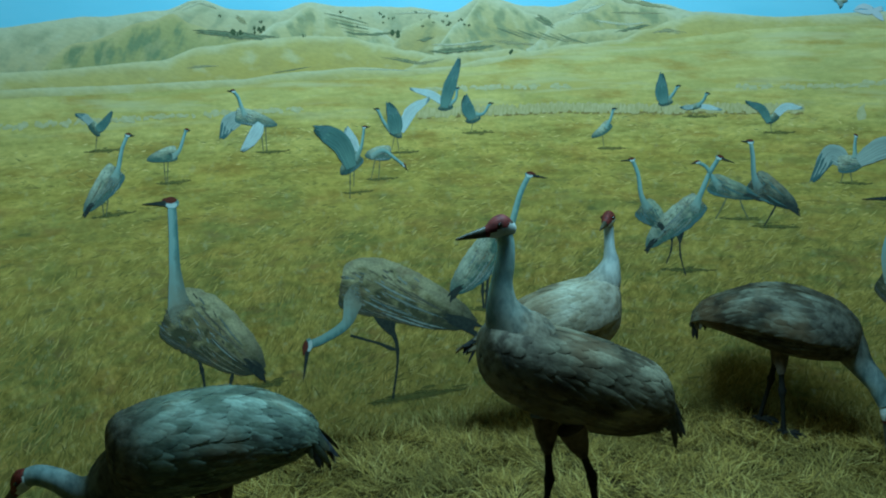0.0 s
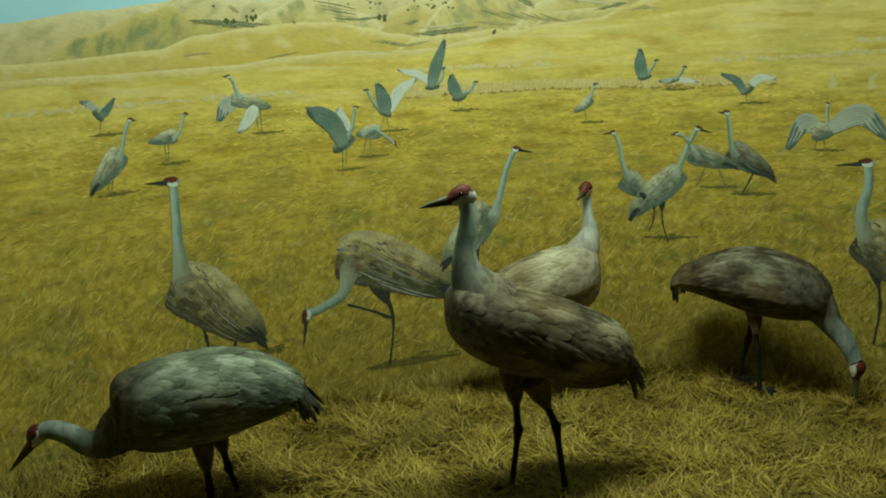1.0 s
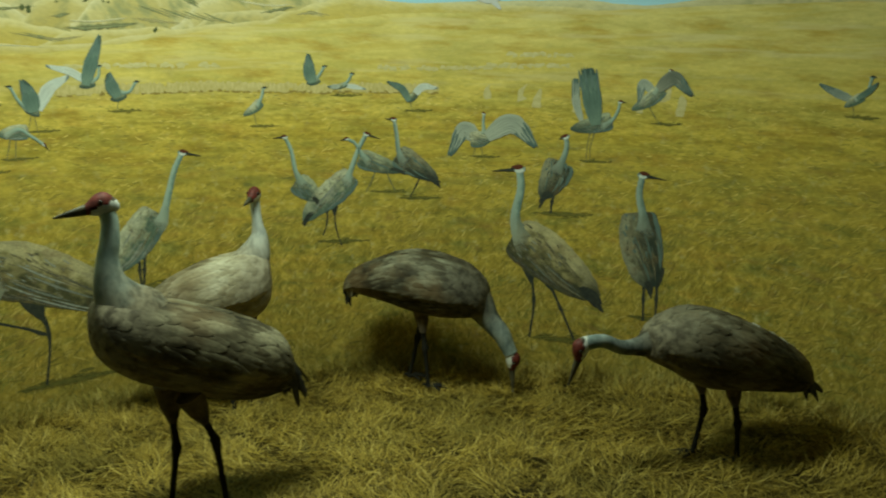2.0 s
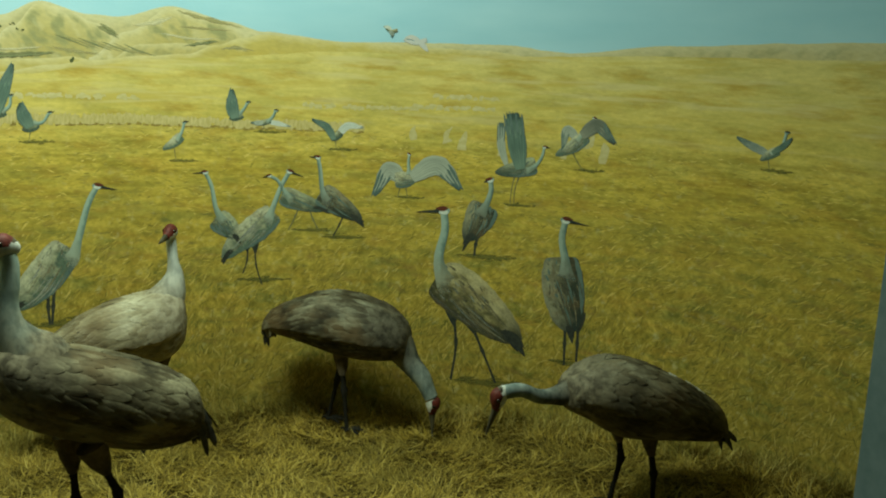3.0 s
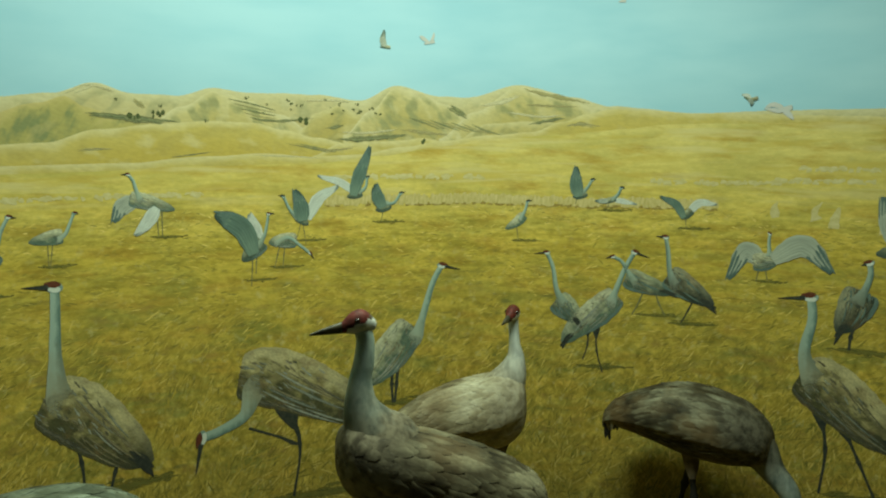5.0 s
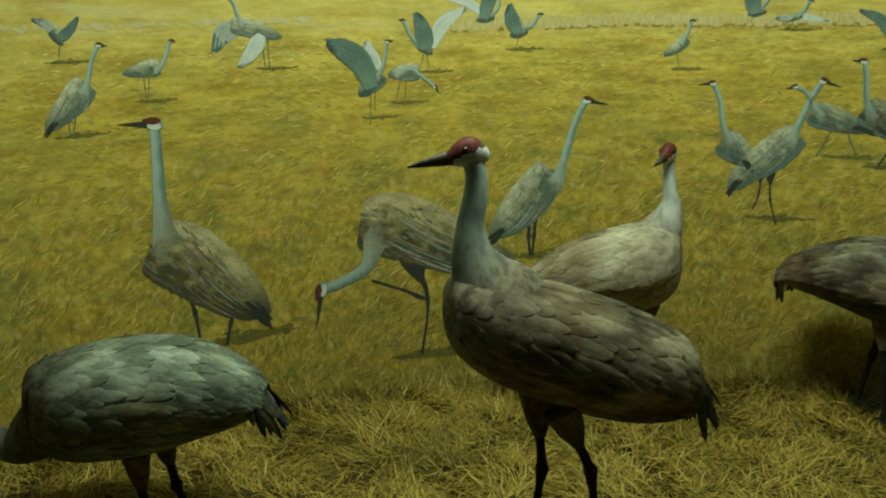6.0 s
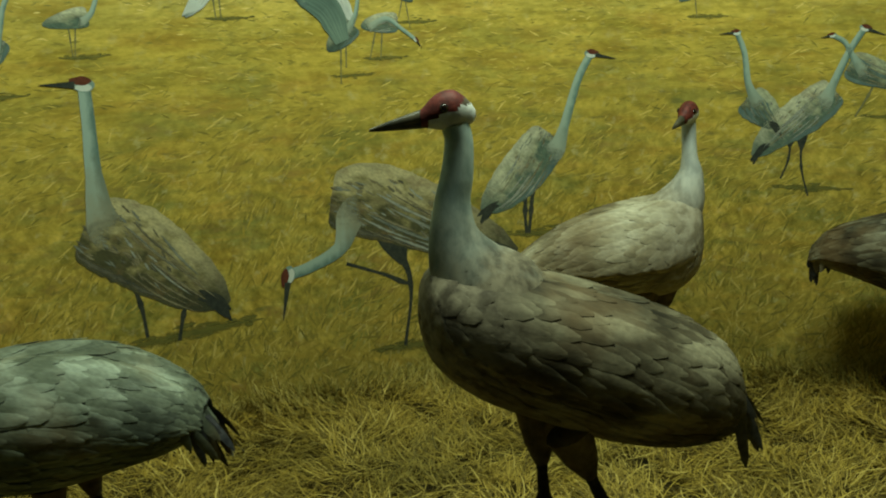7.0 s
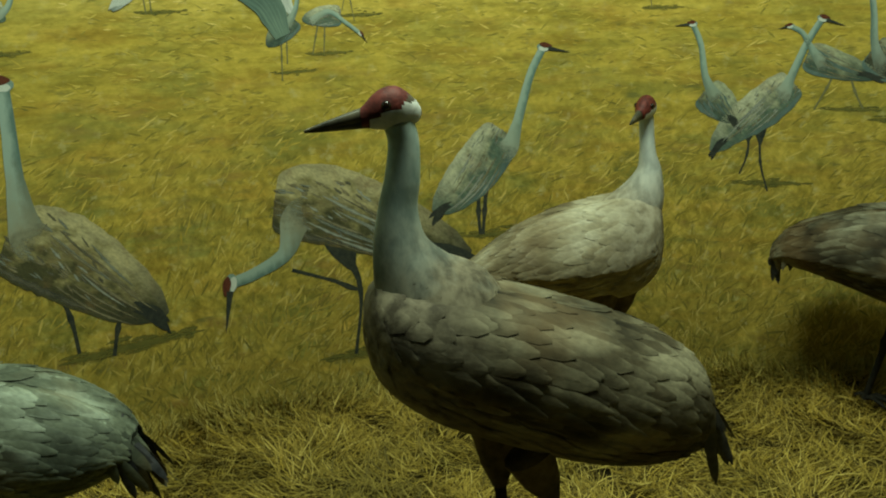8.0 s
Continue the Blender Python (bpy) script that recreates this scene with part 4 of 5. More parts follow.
painted_crane([(0.452, 1.027), (0.519, 0.984), (0.623, 0.921)], 0.107, neck=[(0.475, 0.994), (0.451, 1.050), (0.442, 1.129), (0.432, 1.185)], bill=(0.392, 1.189), legs=[[(0.549, 0.945), (0.528, 0.898), (0.500, 0.842)]], tone="brown")
painted_crane([(0.770, 1.099), (0.819, 1.104), (0.860, 1.120)], 0.069, neck=[(0.823, 1.131), (0.820, 1.180), (0.822, 1.212)], bill=(0.815, 1.216), legs=[[(0.787, 1.074), (0.778, 1.025)], [(0.809, 1.080), (0.820, 1.028)]], wings=[([(0.794, 1.104), (0.733, 1.137), (0.677, 1.026)], 0.075, "pale"), ([(0.836, 1.112), (0.928, 1.170), (0.989, 1.142), (1.045, 1.070)], 0.086, "pale")], tone="pale")
painted_crane([(1.360, 1.193), (1.290, 1.174), (1.195, 1.154)], 0.076, neck=[(1.326, 1.168), (1.365, 1.193), (1.389, 1.229), (1.399, 1.273)], bill=(1.427, 1.272), legs=[[(1.279, 1.143), (1.269, 1.087), (1.265, 1.017)], [(1.298, 1.143), (1.283, 1.088), (1.281, 1.023)]], wings=[([(1.241, 1.189), (1.215, 1.271), (1.211, 1.365)], 0.034, "pale"), ([(1.302, 1.174), (1.281, 1.284), (1.257, 1.407)], 0.078, "slate")], tone="grey", square=True)
painted_crane([(1.567, 1.326), (1.519, 1.284), (1.447, 1.242)], 0.059, neck=[(1.540, 1.314), (1.572, 1.360), (1.599, 1.404)], bill=(1.617, 1.399), legs=[[(1.520, 1.256), (1.541, 1.220), (1.566, 1.189)]], wings=[([(1.540, 1.314), (1.488, 1.347), (1.478, 1.266)], 0.041, "pale"), ([(1.551, 1.330), (1.617, 1.373), (1.689, 1.303)], 0.059, "brown")], tone="pale")
painted_crane([(2.328, 1.328), (2.298, 1.310), (2.266, 1.288)], 0.036, neck=[(2.304, 1.314), (2.340, 1.342), (2.354, 1.397)], bill=(2.370, 1.397), legs=[[(2.295, 1.298), (2.304, 1.253)]], wings=[([(2.294, 1.314), (2.231, 1.338), (2.168, 1.366)], 0.032, "grey"), ([(2.309, 1.319), (2.349, 1.349), (2.378, 1.378)], 0.024, "slate")], tone="pale")
painted_crane([(0.975, 0.673), (1.076, 0.614), (1.217, 0.508), (1.344, 0.421)], 0.215, neck=[(1.000, 0.661), (0.966, 0.762), (0.988, 0.888), (0.981, 0.975)], bill=(0.858, 0.964), legs=[[(1.036, 0.522), (1.057, 0.392), (1.041, 0.214)], [(1.117, 0.488), (1.176, 0.362), (1.242, 0.218)]], tone="tan")
painted_crane([(1.156, 1.001), (1.129, 0.936), (1.078, 0.849)], 0.134, neck=[(1.140, 0.968), (1.165, 1.018), (1.181, 1.074), (1.177, 1.120)], bill=(1.146, 1.109), legs=[[(1.136, 0.882), (1.125, 0.836), (1.121, 0.786)]], tone="brown")
painted_crane([(1.500, 0.800), (1.514, 0.690), (1.540, 0.570), (1.565, 0.490)], 0.178, neck=[(1.524, 0.735), (1.516, 0.807), (1.497, 0.890), (1.507, 0.972)], bill=(1.609, 0.958), legs=[[(1.535, 0.525), (1.537, 0.438), (1.540, 0.342)], [(1.590, 0.532), (1.592, 0.445), (1.592, 0.364)]], tone="brown")
painted_crane([(-2.115, 1.195), (-2.164, 1.146), (-2.240, 1.078)], 0.082, neck=[(-2.126, 1.171), (-2.107, 1.208), (-2.089, 1.265), (-2.066, 1.308)], bill=(-2.039, 1.304), legs=[[(-2.175, 1.124), (-2.173, 1.058)], [(-2.149, 1.128), (-2.165, 1.055)]], tone="pale")
painted_crane([(-1.897, 1.236), (-1.937, 1.232), (-2.004, 1.222)], 0.051, neck=[(-1.909, 1.225), (-1.883, 1.245), (-1.865, 1.284), (-1.853, 1.310)], bill=(-1.836, 1.308), legs=[[(-1.943, 1.216), (-1.942, 1.138)], [(-1.926, 1.214), (-1.937, 1.137)]], tone="pale")
painted_crane([(-1.655, 1.351), (-1.593, 1.336), (-1.503, 1.308)], 0.057, neck=[(-1.626, 1.349), (-1.639, 1.381), (-1.649, 1.414), (-1.665, 1.435)], bill=(-1.692, 1.437), legs=[[(-1.568, 1.302), (-1.563, 1.213)], [(-1.550, 1.300), (-1.549, 1.214)]], wings=[([(-1.637, 1.347), (-1.690, 1.322), (-1.718, 1.271)], 0.062, "pale"), ([(-1.567, 1.317), (-1.599, 1.272), (-1.645, 1.222)], 0.050, "white")], tone="pale")
painted_crane([(-2.186, 1.351), (-2.174, 1.331), (-2.163, 1.311)], 0.031, legs=[[(-2.169, 1.325), (-2.181, 1.265)]], wings=[([(-2.179, 1.341), (-2.204, 1.370), (-2.239, 1.382)], 0.026, "pale"), ([(-2.172, 1.331), (-2.145, 1.348), (-2.111, 1.385)], 0.031, "slate")], tone="grey")
painted_crane([(-1.053, 1.179), (-1.106, 1.179), (-1.155, 1.173)], 0.057, neck=[(-1.132, 1.167), (-1.081, 1.191), (-1.034, 1.159), (-0.995, 1.128)], bill=(-0.976, 1.101), legs=[[(-1.112, 1.161), (-1.133, 1.079)], [(-1.093, 1.159), (-1.101, 1.081)]], tone="pale")
painted_crane([(-1.184, 1.176), (-1.216, 1.146), (-1.257, 1.109)], 0.070, neck=[(-1.200, 1.161), (-1.173, 1.198), (-1.160, 1.249), (-1.155, 1.283)], bill=(-1.129, 1.284), legs=[[(-1.217, 1.123), (-1.223, 1.013)], [(-1.202, 1.127), (-1.205, 1.058)]], wings=[([(-1.190, 1.167), (-1.210, 1.230), (-1.230, 1.284)], 0.056, "white"), ([(-1.212, 1.132), (-1.249, 1.222), (-1.312, 1.267), (-1.359, 1.284)], 0.080, "slate")], tone="grey")
painted_crane([(-1.040, 1.271), (-1.024, 1.258), (-1.000, 1.236)], 0.042, neck=[(-1.047, 1.265), (-1.074, 1.301), (-1.096, 1.347)], bill=(-1.117, 1.353), legs=[[(-1.022, 1.251), (-1.010, 1.162)], [(-1.029, 1.247), (-1.042, 1.195)]], wings=[([(-1.004, 1.259), (-0.956, 1.339), (-0.880, 1.381)], 0.047, "white"), ([(-1.022, 1.251), (-1.030, 1.309), (-1.050, 1.374)], 0.061, "slate")], tone="grey")
painted_crane([(-0.791, 1.358), (-0.816, 1.348), (-0.848, 1.342)], 0.034, neck=[(-0.799, 1.358), (-0.773, 1.380), (-0.767, 1.417)], bill=(-0.757, 1.419), wings=[([(-0.818, 1.359), (-0.875, 1.399), (-0.963, 1.422)], 0.031, "white"), ([(-0.824, 1.346), (-0.795, 1.434), (-0.752, 1.535)], 0.053, "slate")], tone="grey")
painted_crane([(-0.679, 1.312), (-0.704, 1.297), (-0.733, 1.289)], 0.038, neck=[(-0.696, 1.313), (-0.659, 1.318), (-0.633, 1.354)], bill=(-0.613, 1.360), legs=[[(-0.701, 1.297), (-0.711, 1.243)]], wings=[([(-0.704, 1.297), (-0.726, 1.345), (-0.736, 1.392)], 0.052, "slate")], tone="grey")
painted_crane([(0.113, 1.358), (0.085, 1.345), (0.061, 1.341)], 0.033, neck=[(0.101, 1.359), (0.120, 1.381), (0.136, 1.409)], bill=(0.152, 1.413), legs=[[(0.080, 1.345), (0.073, 1.313)]], wings=[([(0.085, 1.341), (0.073, 1.395), (0.075, 1.463)], 0.053, "slate")], tone="grey")
painted_crane([(0.229, 1.335), (0.194, 1.325), (0.164, 1.321)], 0.024, neck=[(0.218, 1.331), (0.240, 1.353), (0.252, 1.379)], bill=(0.268, 1.378), legs=[[(0.206, 1.324), (0.199, 1.289)]], wings=[([(0.218, 1.331), (0.264, 1.324), (0.317, 1.313)], 0.021, "white"), ([(0.201, 1.327), (0.178, 1.325), (0.148, 1.326)], 0.021, "pale")], tone="grey")
painted_crane([(0.525, 1.293), (0.508, 1.274), (0.486, 1.261)], 0.032, legs=[[(0.503, 1.275), (0.509, 1.223)]], wings=[([(0.508, 1.274), (0.557, 1.324), (0.621, 1.317)], 0.032, "white"), ([(0.499, 1.263), (0.466, 1.317), (0.403, 1.345)], 0.034, "slate")], tone="grey")
painted_crane([(-0.135, 1.264), (-0.164, 1.237), (-0.208, 1.210)], 0.041, neck=[(-0.149, 1.250), (-0.130, 1.285), (-0.120, 1.321)], bill=(-0.100, 1.327), legs=[[(-0.164, 1.227), (-0.155, 1.164)]], tone="pale")
painted_crane([(-0.675, 1.918), (-0.697, 1.920), (-0.715, 1.919)], 0.013, wings=[([(-0.695, 1.920), (-0.704, 1.947), (-0.697, 1.982)], 0.025, "pale")], tone="pale")
painted_crane([(-0.500, 1.945), (-0.523, 1.940), (-0.541, 1.935)], 0.011, wings=[([(-0.523, 1.940), (-0.545, 1.957), (-0.559, 1.965)], 0.015, "rose"), ([(-0.514, 1.945), (-0.505, 1.962), (-0.501, 1.980)], 0.011, "rose")], tone="rose")
painted_crane([(0.755, 1.729), (0.731, 1.723), (0.706, 1.734)], 0.015, wings=[([(0.731, 1.725), (0.718, 1.738), (0.697, 1.742)], 0.017, "white"), ([(0.724, 1.725), (0.735, 1.712), (0.732, 1.699)], 0.017, "grey")], tone="pale")
painted_crane([(0.878, 1.693), (0.834, 1.681), (0.781, 1.690)], 0.019, wings=[([(0.848, 1.694), (0.813, 1.703), (0.785, 1.694)], 0.019, "rose"), ([(0.848, 1.685), (0.869, 1.668), (0.888, 1.647)], 0.022, "rose")], tone="rose")
painted_crane([(0.406, 2.149), (0.392, 2.144), (0.379, 2.148)], 0.009, wings=[([(0.395, 2.146), (0.396, 2.171), (0.408, 2.193)], 0.011, "rose")], tone="rose")
painted_crane([(0.250, 2.107), (0.236, 2.107), (0.223, 2.103)], 0.011, tone="rose")

# the ground: a bed of matted straw, a little higher towards the window


def ground_z(x, y):
    t = min(max((y - 2.7) / 1.4, 0), 1)
    z = 0.185 - 0.135 * t * t * (3 - 2 * t)
    c = min(max((x - 1.3) / 0.5, 0), 1) * (1 - t)
    z -= 0.058 * c * c * (3 - 2 * c)
    return z + 0.018 * noise.noise((x * 2.1, y * 2.1, 0.2)) + 0.010 * noise.noise((x * 6.3, y * 6.3, 3.2))


def inside(x, y, margin=0.0):
    return ((x - WX) / (WR - margin)) ** 2 + ((y - WY) / (WRY - margin)) ** 2 < 1


bm = bmesh.new()
g = []
for i in range(121):
    y = 1.66 + (4.30 - 1.66) * i / 120
    half = WR * math.sqrt(max(1 - ((y - WY) / WRY) ** 2, 0)) + 0.02 if y > WY else WR
    row = []
    for j in range(141):
        x = WX - half + 2 * half * j / 140
        row.append(bm.verts.new((x, y, ground_z(x, y))))
    g.append(row)
for i in range(120):
    for j in range(140):
        bm.faces.new((g[i][j], g[i][j + 1], g[i + 1][j + 1], g[i + 1][j]))
ground = tagged(part("ground", bm, SOIL), "bed of matted golden-brown straw over the display floor", "straw ground", kind="structure")


def blades(name, count, place, length, width, lift, mat, label, seed):
    """Many thin bent strips, each an island of its own."""
    r = np.random.RandomState(seed)
    verts, faces = [], []
    made = 0
    while made < count:
        x, y = place(r)
        if not inside(x, y, 0.03):
            continue
        made += 1
        a, ln, w = 9 * noise.noise((x * 3, y * 3, 7.7)) + r.normal(0, 0.9), r.uniform(*length), r.uniform(*width)
        el0 = radians(r.uniform(*lift))
        bend = r.uniform(-0.9, 0.3)
        turn = r.uniform(-1.3, 1.3)
        p = np.array([x, y, ground_z(x, y) + r.uniform(-0.004, 0.012) + 0.030 * max(noise.noise((x * 8, y * 8, 1.1)), 0)])
        k = len(verts)
        for s in range(4):
            side = np.array([-math.sin(a), math.cos(a), 0.35 * math.sin(made)]) * w * (1.0, 0.9, 0.7, 0.15)[s]
            verts += [tuple(p - side), tuple(p + side)]
            el = el0 + bend * s / 3
            p = p + ln / 3 * np.array([math.cos(a) * math.cos(el), math.sin(a) * math.cos(el), math.sin(el)])
            p[2] = max(p[2], ground_z(p[0], p[1]) + 0.001) if lift[1] < 60 else p[2]
            a += turn / 3
        for s in range(3):
            faces.append((k + 2 * s, k + 2 * s + 1, k + 2 * s + 3, k + 2 * s + 2))
    me = bpy.data.meshes.new(name)
    me.from_pydata(verts, [], faces)
    me.materials.append(mat)
    return tagged(new(name, me), label, "straw", kind="stuff")


blades("loose_straw", 80000, lambda r: (r.uniform(-1.4, 3.0), 2.2 + 2.05 * r.uniform(0, 1) ** 0.9), (0.025, 0.10), (0.0007, 0.0019), (0, 42), STRAW, "loose golden straw stalks strewn over the ground", 5)


def by_wall(r):
    a = r.uniform(-1.25, 1.2)
    m = 0.02 + abs(r.normal(0, 0.09))
    return WX + (WR - m) * math.sin(a), WY + (WRY - m) * math.cos(a)


blades("standing_grass", 9000, by_wall, (0.03, 0.095), (0.0008, 0.0020), (25, 80), GRASS, "standing dry grass along the foot of the mural", 8)

# ---------------------------------------------------------------- the mounted birds


def neck_down(name, dark, light, root):
    """Short down: the coat's tone at the root, blue-grey higher up."""
    m, nt, b = material(name, 0.8, 0.15)
    v = obj(nt)
    n = noise_tex(nt, v, 30, 4, 0.6, (1, 1, 0.5))
    sep = nt.nodes.new("ShaderNodeSeparateXYZ")
    nt.links.new(uv(nt), sep.inputs[0])
    wob = nt.nodes.new("ShaderNodeMath")
    wob.operation = "MULTIPLY_ADD"
    wob.inputs[1].default_value = 0.25
    nt.links.new(noise_tex(nt, v, 18, 4, 0.65), wob.inputs[0])
    nt.links.new(sep.outputs["Y"], wob.inputs[2])
    up = ramp(nt, wob.outputs[0], [(0.46, (0, 0, 0)), (0.92, (1, 1, 1))])
    col = mix(nt, up, ramp(nt, n, [(0.38, root[0]), (0.6, root[1])]), ramp(nt, n, [(0.36, dark), (0.64, light)]))
    nt.links.new(col, b.inputs["Base Color"])
    bump(nt, b, n, 0.4, 0.002)
    return m


BLUE, BLUE_LIGHT = (0.32, 0.41, 0.37), (0.56, 0.66, 0.585)
NECK = neck_down("blue_grey_neck", BLUE, BLUE_LIGHT, ROOT_MAIN)
NECK_DULL = neck_down("dull_grey_neck", (0.15, 0.19, 0.18), (0.33, 0.38, 0.35), ROOT_DULL)
NECK_PALE = neck_down("pale_grey_neck", (0.42, 0.46, 0.44), (0.62, 0.66, 0.61), ROOT_CREAM)
CRANE_MATS = [None, NECK, RED, WHITE, HORN, LEG, QUILL, EYE, BUFF]


def tube(bm, pts, ra, rb, mi, sides=14, caps=True):
    """A skin round a line of points: ra across it (sideways), rb in its upright plane."""
    rings = []
    pts = [Vector(p) for p in pts]
    for i, p in enumerate(pts):
        d = (pts[min(i + 1, len(pts) - 1)] - pts[max(i - 1, 0)]).normalized()
        side = Vector((0, 1, 0)) - d * d.y
        side = side.normalized() if side.length > 0.2 else Vector((1, 0, 0))
        up = side.cross(d).normalized()
        rings.append([bm.verts.new(p + side * ra[i] * math.cos(2 * math.pi * k / sides) + up * rb[i] * math.sin(2 * math.pi * k / sides)) for k in range(sides)])
    for a, b in zip(rings, rings[1:]):
        for k in range(sides):
            f = bm.faces.new((a[k], a[(k + 1) % sides], b[(k + 1) % sides], b[k]))
            f.material_index = mi(f.calc_center_median()) if callable(mi) else mi
    if caps:
        for r in (rings[0], rings[-1][::-1]):
            f = bm.faces.new(r)
            f.material_index = mi if not callable(mi) else mi(f.calc_center_median())


def feather(bm, base, along, out, length, width, curl, mi):
    """One feather: a leaf of three columns, bowed across and lifted at its tip."""
    along, out = along.normalized(), out.normalized()
    side = along.cross(out).normalized()
    rows = []
    for s, w in ((0.0, 0.45), (0.3, 0.95), (0.65, 1.0), (0.88, 0.7), (1.0, 0.12)):
        c = base + along * length * s + out * (curl * s * s)
        rows.append([bm.verts.new(c + side * width * 0.5 * w * q + out * (0.07 * width * (1 - q * q))) for q in (-1, 0, 1)])
    for a, b in zip(rows, rows[1:]):
        for k in range(2):
            f = bm.faces.new((a[k], a[k + 1], b[k + 1], b[k]))
            f.material_index = mi


def mounted_crane(place, yaw, stations, neck, head, gaze, legs, coat, label, seed, tail=(0.35, -0.9), head_size=1.0, bill_len=0.095, shank=8, droop=34, thigh=0.030, rear=0, neck_coat=NECK, plume=1.0, blaze=()):
    """A mounted crane in its own plane: x along the body, z up, y across. stations: x, top, bottom, half width."""
    r = random.Random(seed)
    mats = [coat, neck_coat] + CRANE_MATS[2:]
    crane = new("mounted_crane")
    crane.matrix_world = Matrix.Translation((place[0], place[1], 0)) @ pose(0, 0, 0, 0, 0, yaw)
    layers = {}

    def fresh():
        b = bmesh.new()
        layers["uv"], layers["shape"] = b.loops.layers.uv.new("UVMap"), b.loops.layers.uv.new("shape")
        return b

    bm = fresh()
    x0, z0 = stations[0][0], (stations[0][1] + stations[0][2]) / 2
    st = smooth_line([(x0 + 0.05 * (x0 - stations[1][0]), z0 + 0.006, z0 - 0.006, 0.004)] + stations, 34)
    sides = 22
    nose, reach = st[0][0], st[-1][0] - st[0][0]

    def place_on(f, marks=None):
        """Each corner's share of the way from breast to tail and, on a feather, its place along and across it."""
        for lp in f.loops:
            lp[layers["uv"]].uv = (0, (lp.vert.co.x - nose) / reach)
            if marks:
                lp[layers["shape"]].uv = marks[lp.vert]


    def skin(t, a):
        """A place on the body: t from breast to tail, a round it from the top."""
        x = t * 34
        j = min(int(x), 33)
        q = st[j] + (st[j + 1] - st[j]) * (x - j)
        mid, hh = (q[1] + q[2]) / 2, max((q[1] - q[2]) / 2, 0.004)
        sn, cs = math.sin(a), math.cos(a)
        return Vector((q[0], max(q[3], 0.004) * math.copysign(abs(sn) ** 0.9, sn), mid + hh * math.copysign(abs(cs) ** 0.95, cs)))

    rings = [[bm.verts.new(skin(i / 34, 2 * math.pi * k / sides)) for k in range(sides)] for i in range(35)]
    for a, b in zip(rings, rings[1:]):
        for k in range(sides):
            place_on(bm.faces.new((a[k], a[(k + 1) % sides], b[(k + 1) % sides], b[k])))
    bm.faces.new(rings[0]), bm.faces.new(rings[-1][::-1])
    part("body", bm, mats, crane)
    # folded wings: a shell on each flank, standing a little off the body

    def wing_edge(t):
        return 1.75 * min(1.0, (t - 0.10) / 0.14) ** 0.6 if t > 0.10 else 0.0

    def surface(t, a):
        p = skin(t, a)
        if 0.12 < t and abs(a) < wing_edge(t):
            lift = 0.013 * min(1, (t - 0.12) / 0.25) * min(1, (wing_edge(t) - abs(a)) / 0.12 + 0.6) * min(1, abs(a) / 0.25)
            p = p + (p - skin(t, a + math.pi)).normalized() * lift
        return p

    for sgn in (-1, 1):
        bm = fresh()
        shell = []
        for i in range(25):
            t = 0.14 + 0.82 * i / 24
            e = wing_edge(t)
            shell.append([bm.verts.new(surface(t, sgn * (0.12 + (e - 0.14) * k / 8))) for k in range(9)] + [bm.verts.new(skin(t, sgn * e))])
        for a, b in zip(shell, shell[1:]):
            for k in range(9):
                place_on(bm.faces.new((a[k], a[k + 1], b[k + 1], b[k])))
        part("folded_wing", bm, mats, crane)
    # rows of feathers, laid close along the skin: small on the breast, long towards the tail
    bm = fresh()
    span = abs(st[-1][0] - st[0][0])
    for i in range(34):
        t = 0.03 + 0.93 * i / 33
        for k in range(-11, 12):
            a = k * 0.21 + (0.10 if i % 2 else 0) + r.uniform(-0.06, 0.06)
            tt = min(max(t + r.uniform(-0.014, 0.014), 0.01), 0.96)
            on_wing = abs(a) < wing_edge(tt) - 0.04
            long = ((0.050 + 0.095 * tt) if on_wing else 0.040) * r.uniform(0.8, 1.25)
            wide = (0.020 + 0.018 * tt if on_wing else 0.015) * r.uniform(0.8, 1.25)
            sink = 0.40 * tt * r.uniform(0.3, 1.3) * (1 if a > 0 else -1) if on_wing else 0.0
            girth = max(skin(tt, math.pi / 2).y, 0.02)
            lift = r.uniform(0.6, 1.6)
            rows, marks = [], {}
            for s, w in ((0.0, 0.5), (0.3, 0.95), (0.65, 1.0), (0.86, 0.80), (1.0, 0.24)):
                ts, mid = min(tt + s * long / span, 1.0), a + sink * s * long / 0.10
                line = []
                for q in (-1, -0.4, 0.4, 1):
                    p = surface(ts, mid + 0.5 * wide * w * q / girth)
                    o = (p - skin(ts, mid + math.pi)).normalized()
                    vert = bm.verts.new(p + o * (0.0008 + lift * 0.0030 * s * s + 0.0012 * (1 - q * q)))
                    marks[vert] = (s, q)
                    line.append(vert)
                rows.append(line)
            tip = 6 if tt > 0.80 and r.random() < rear * (tt - 0.72) * 4 else 0
            for x, y in zip(rows, rows[1:]):
                for q in range(3):
                    f = bm.faces.new((x[q], x[q + 1], y[q + 1], y[q]))
                    f.material_index = tip
                    place_on(f, marks)
    for t, a, long in blaze:
        # single long white feathers
        p = surface(t, a)
        out = (p - skin(t, a + math.pi)).normalized()
        d = surface(min(t + 0.1, 0.99), a * 0.9) - p
        feather(bm, p + out * 0.005, d, out, long, 0.020, -0.004, 3)
    tagged(part("plumage", bm, mats, crane), kind="stuff")
    # long drooping plumes over the tail, dark quills under them
    td = Vector((tail[0], 0, tail[1])).normalized()
    bm = fresh()
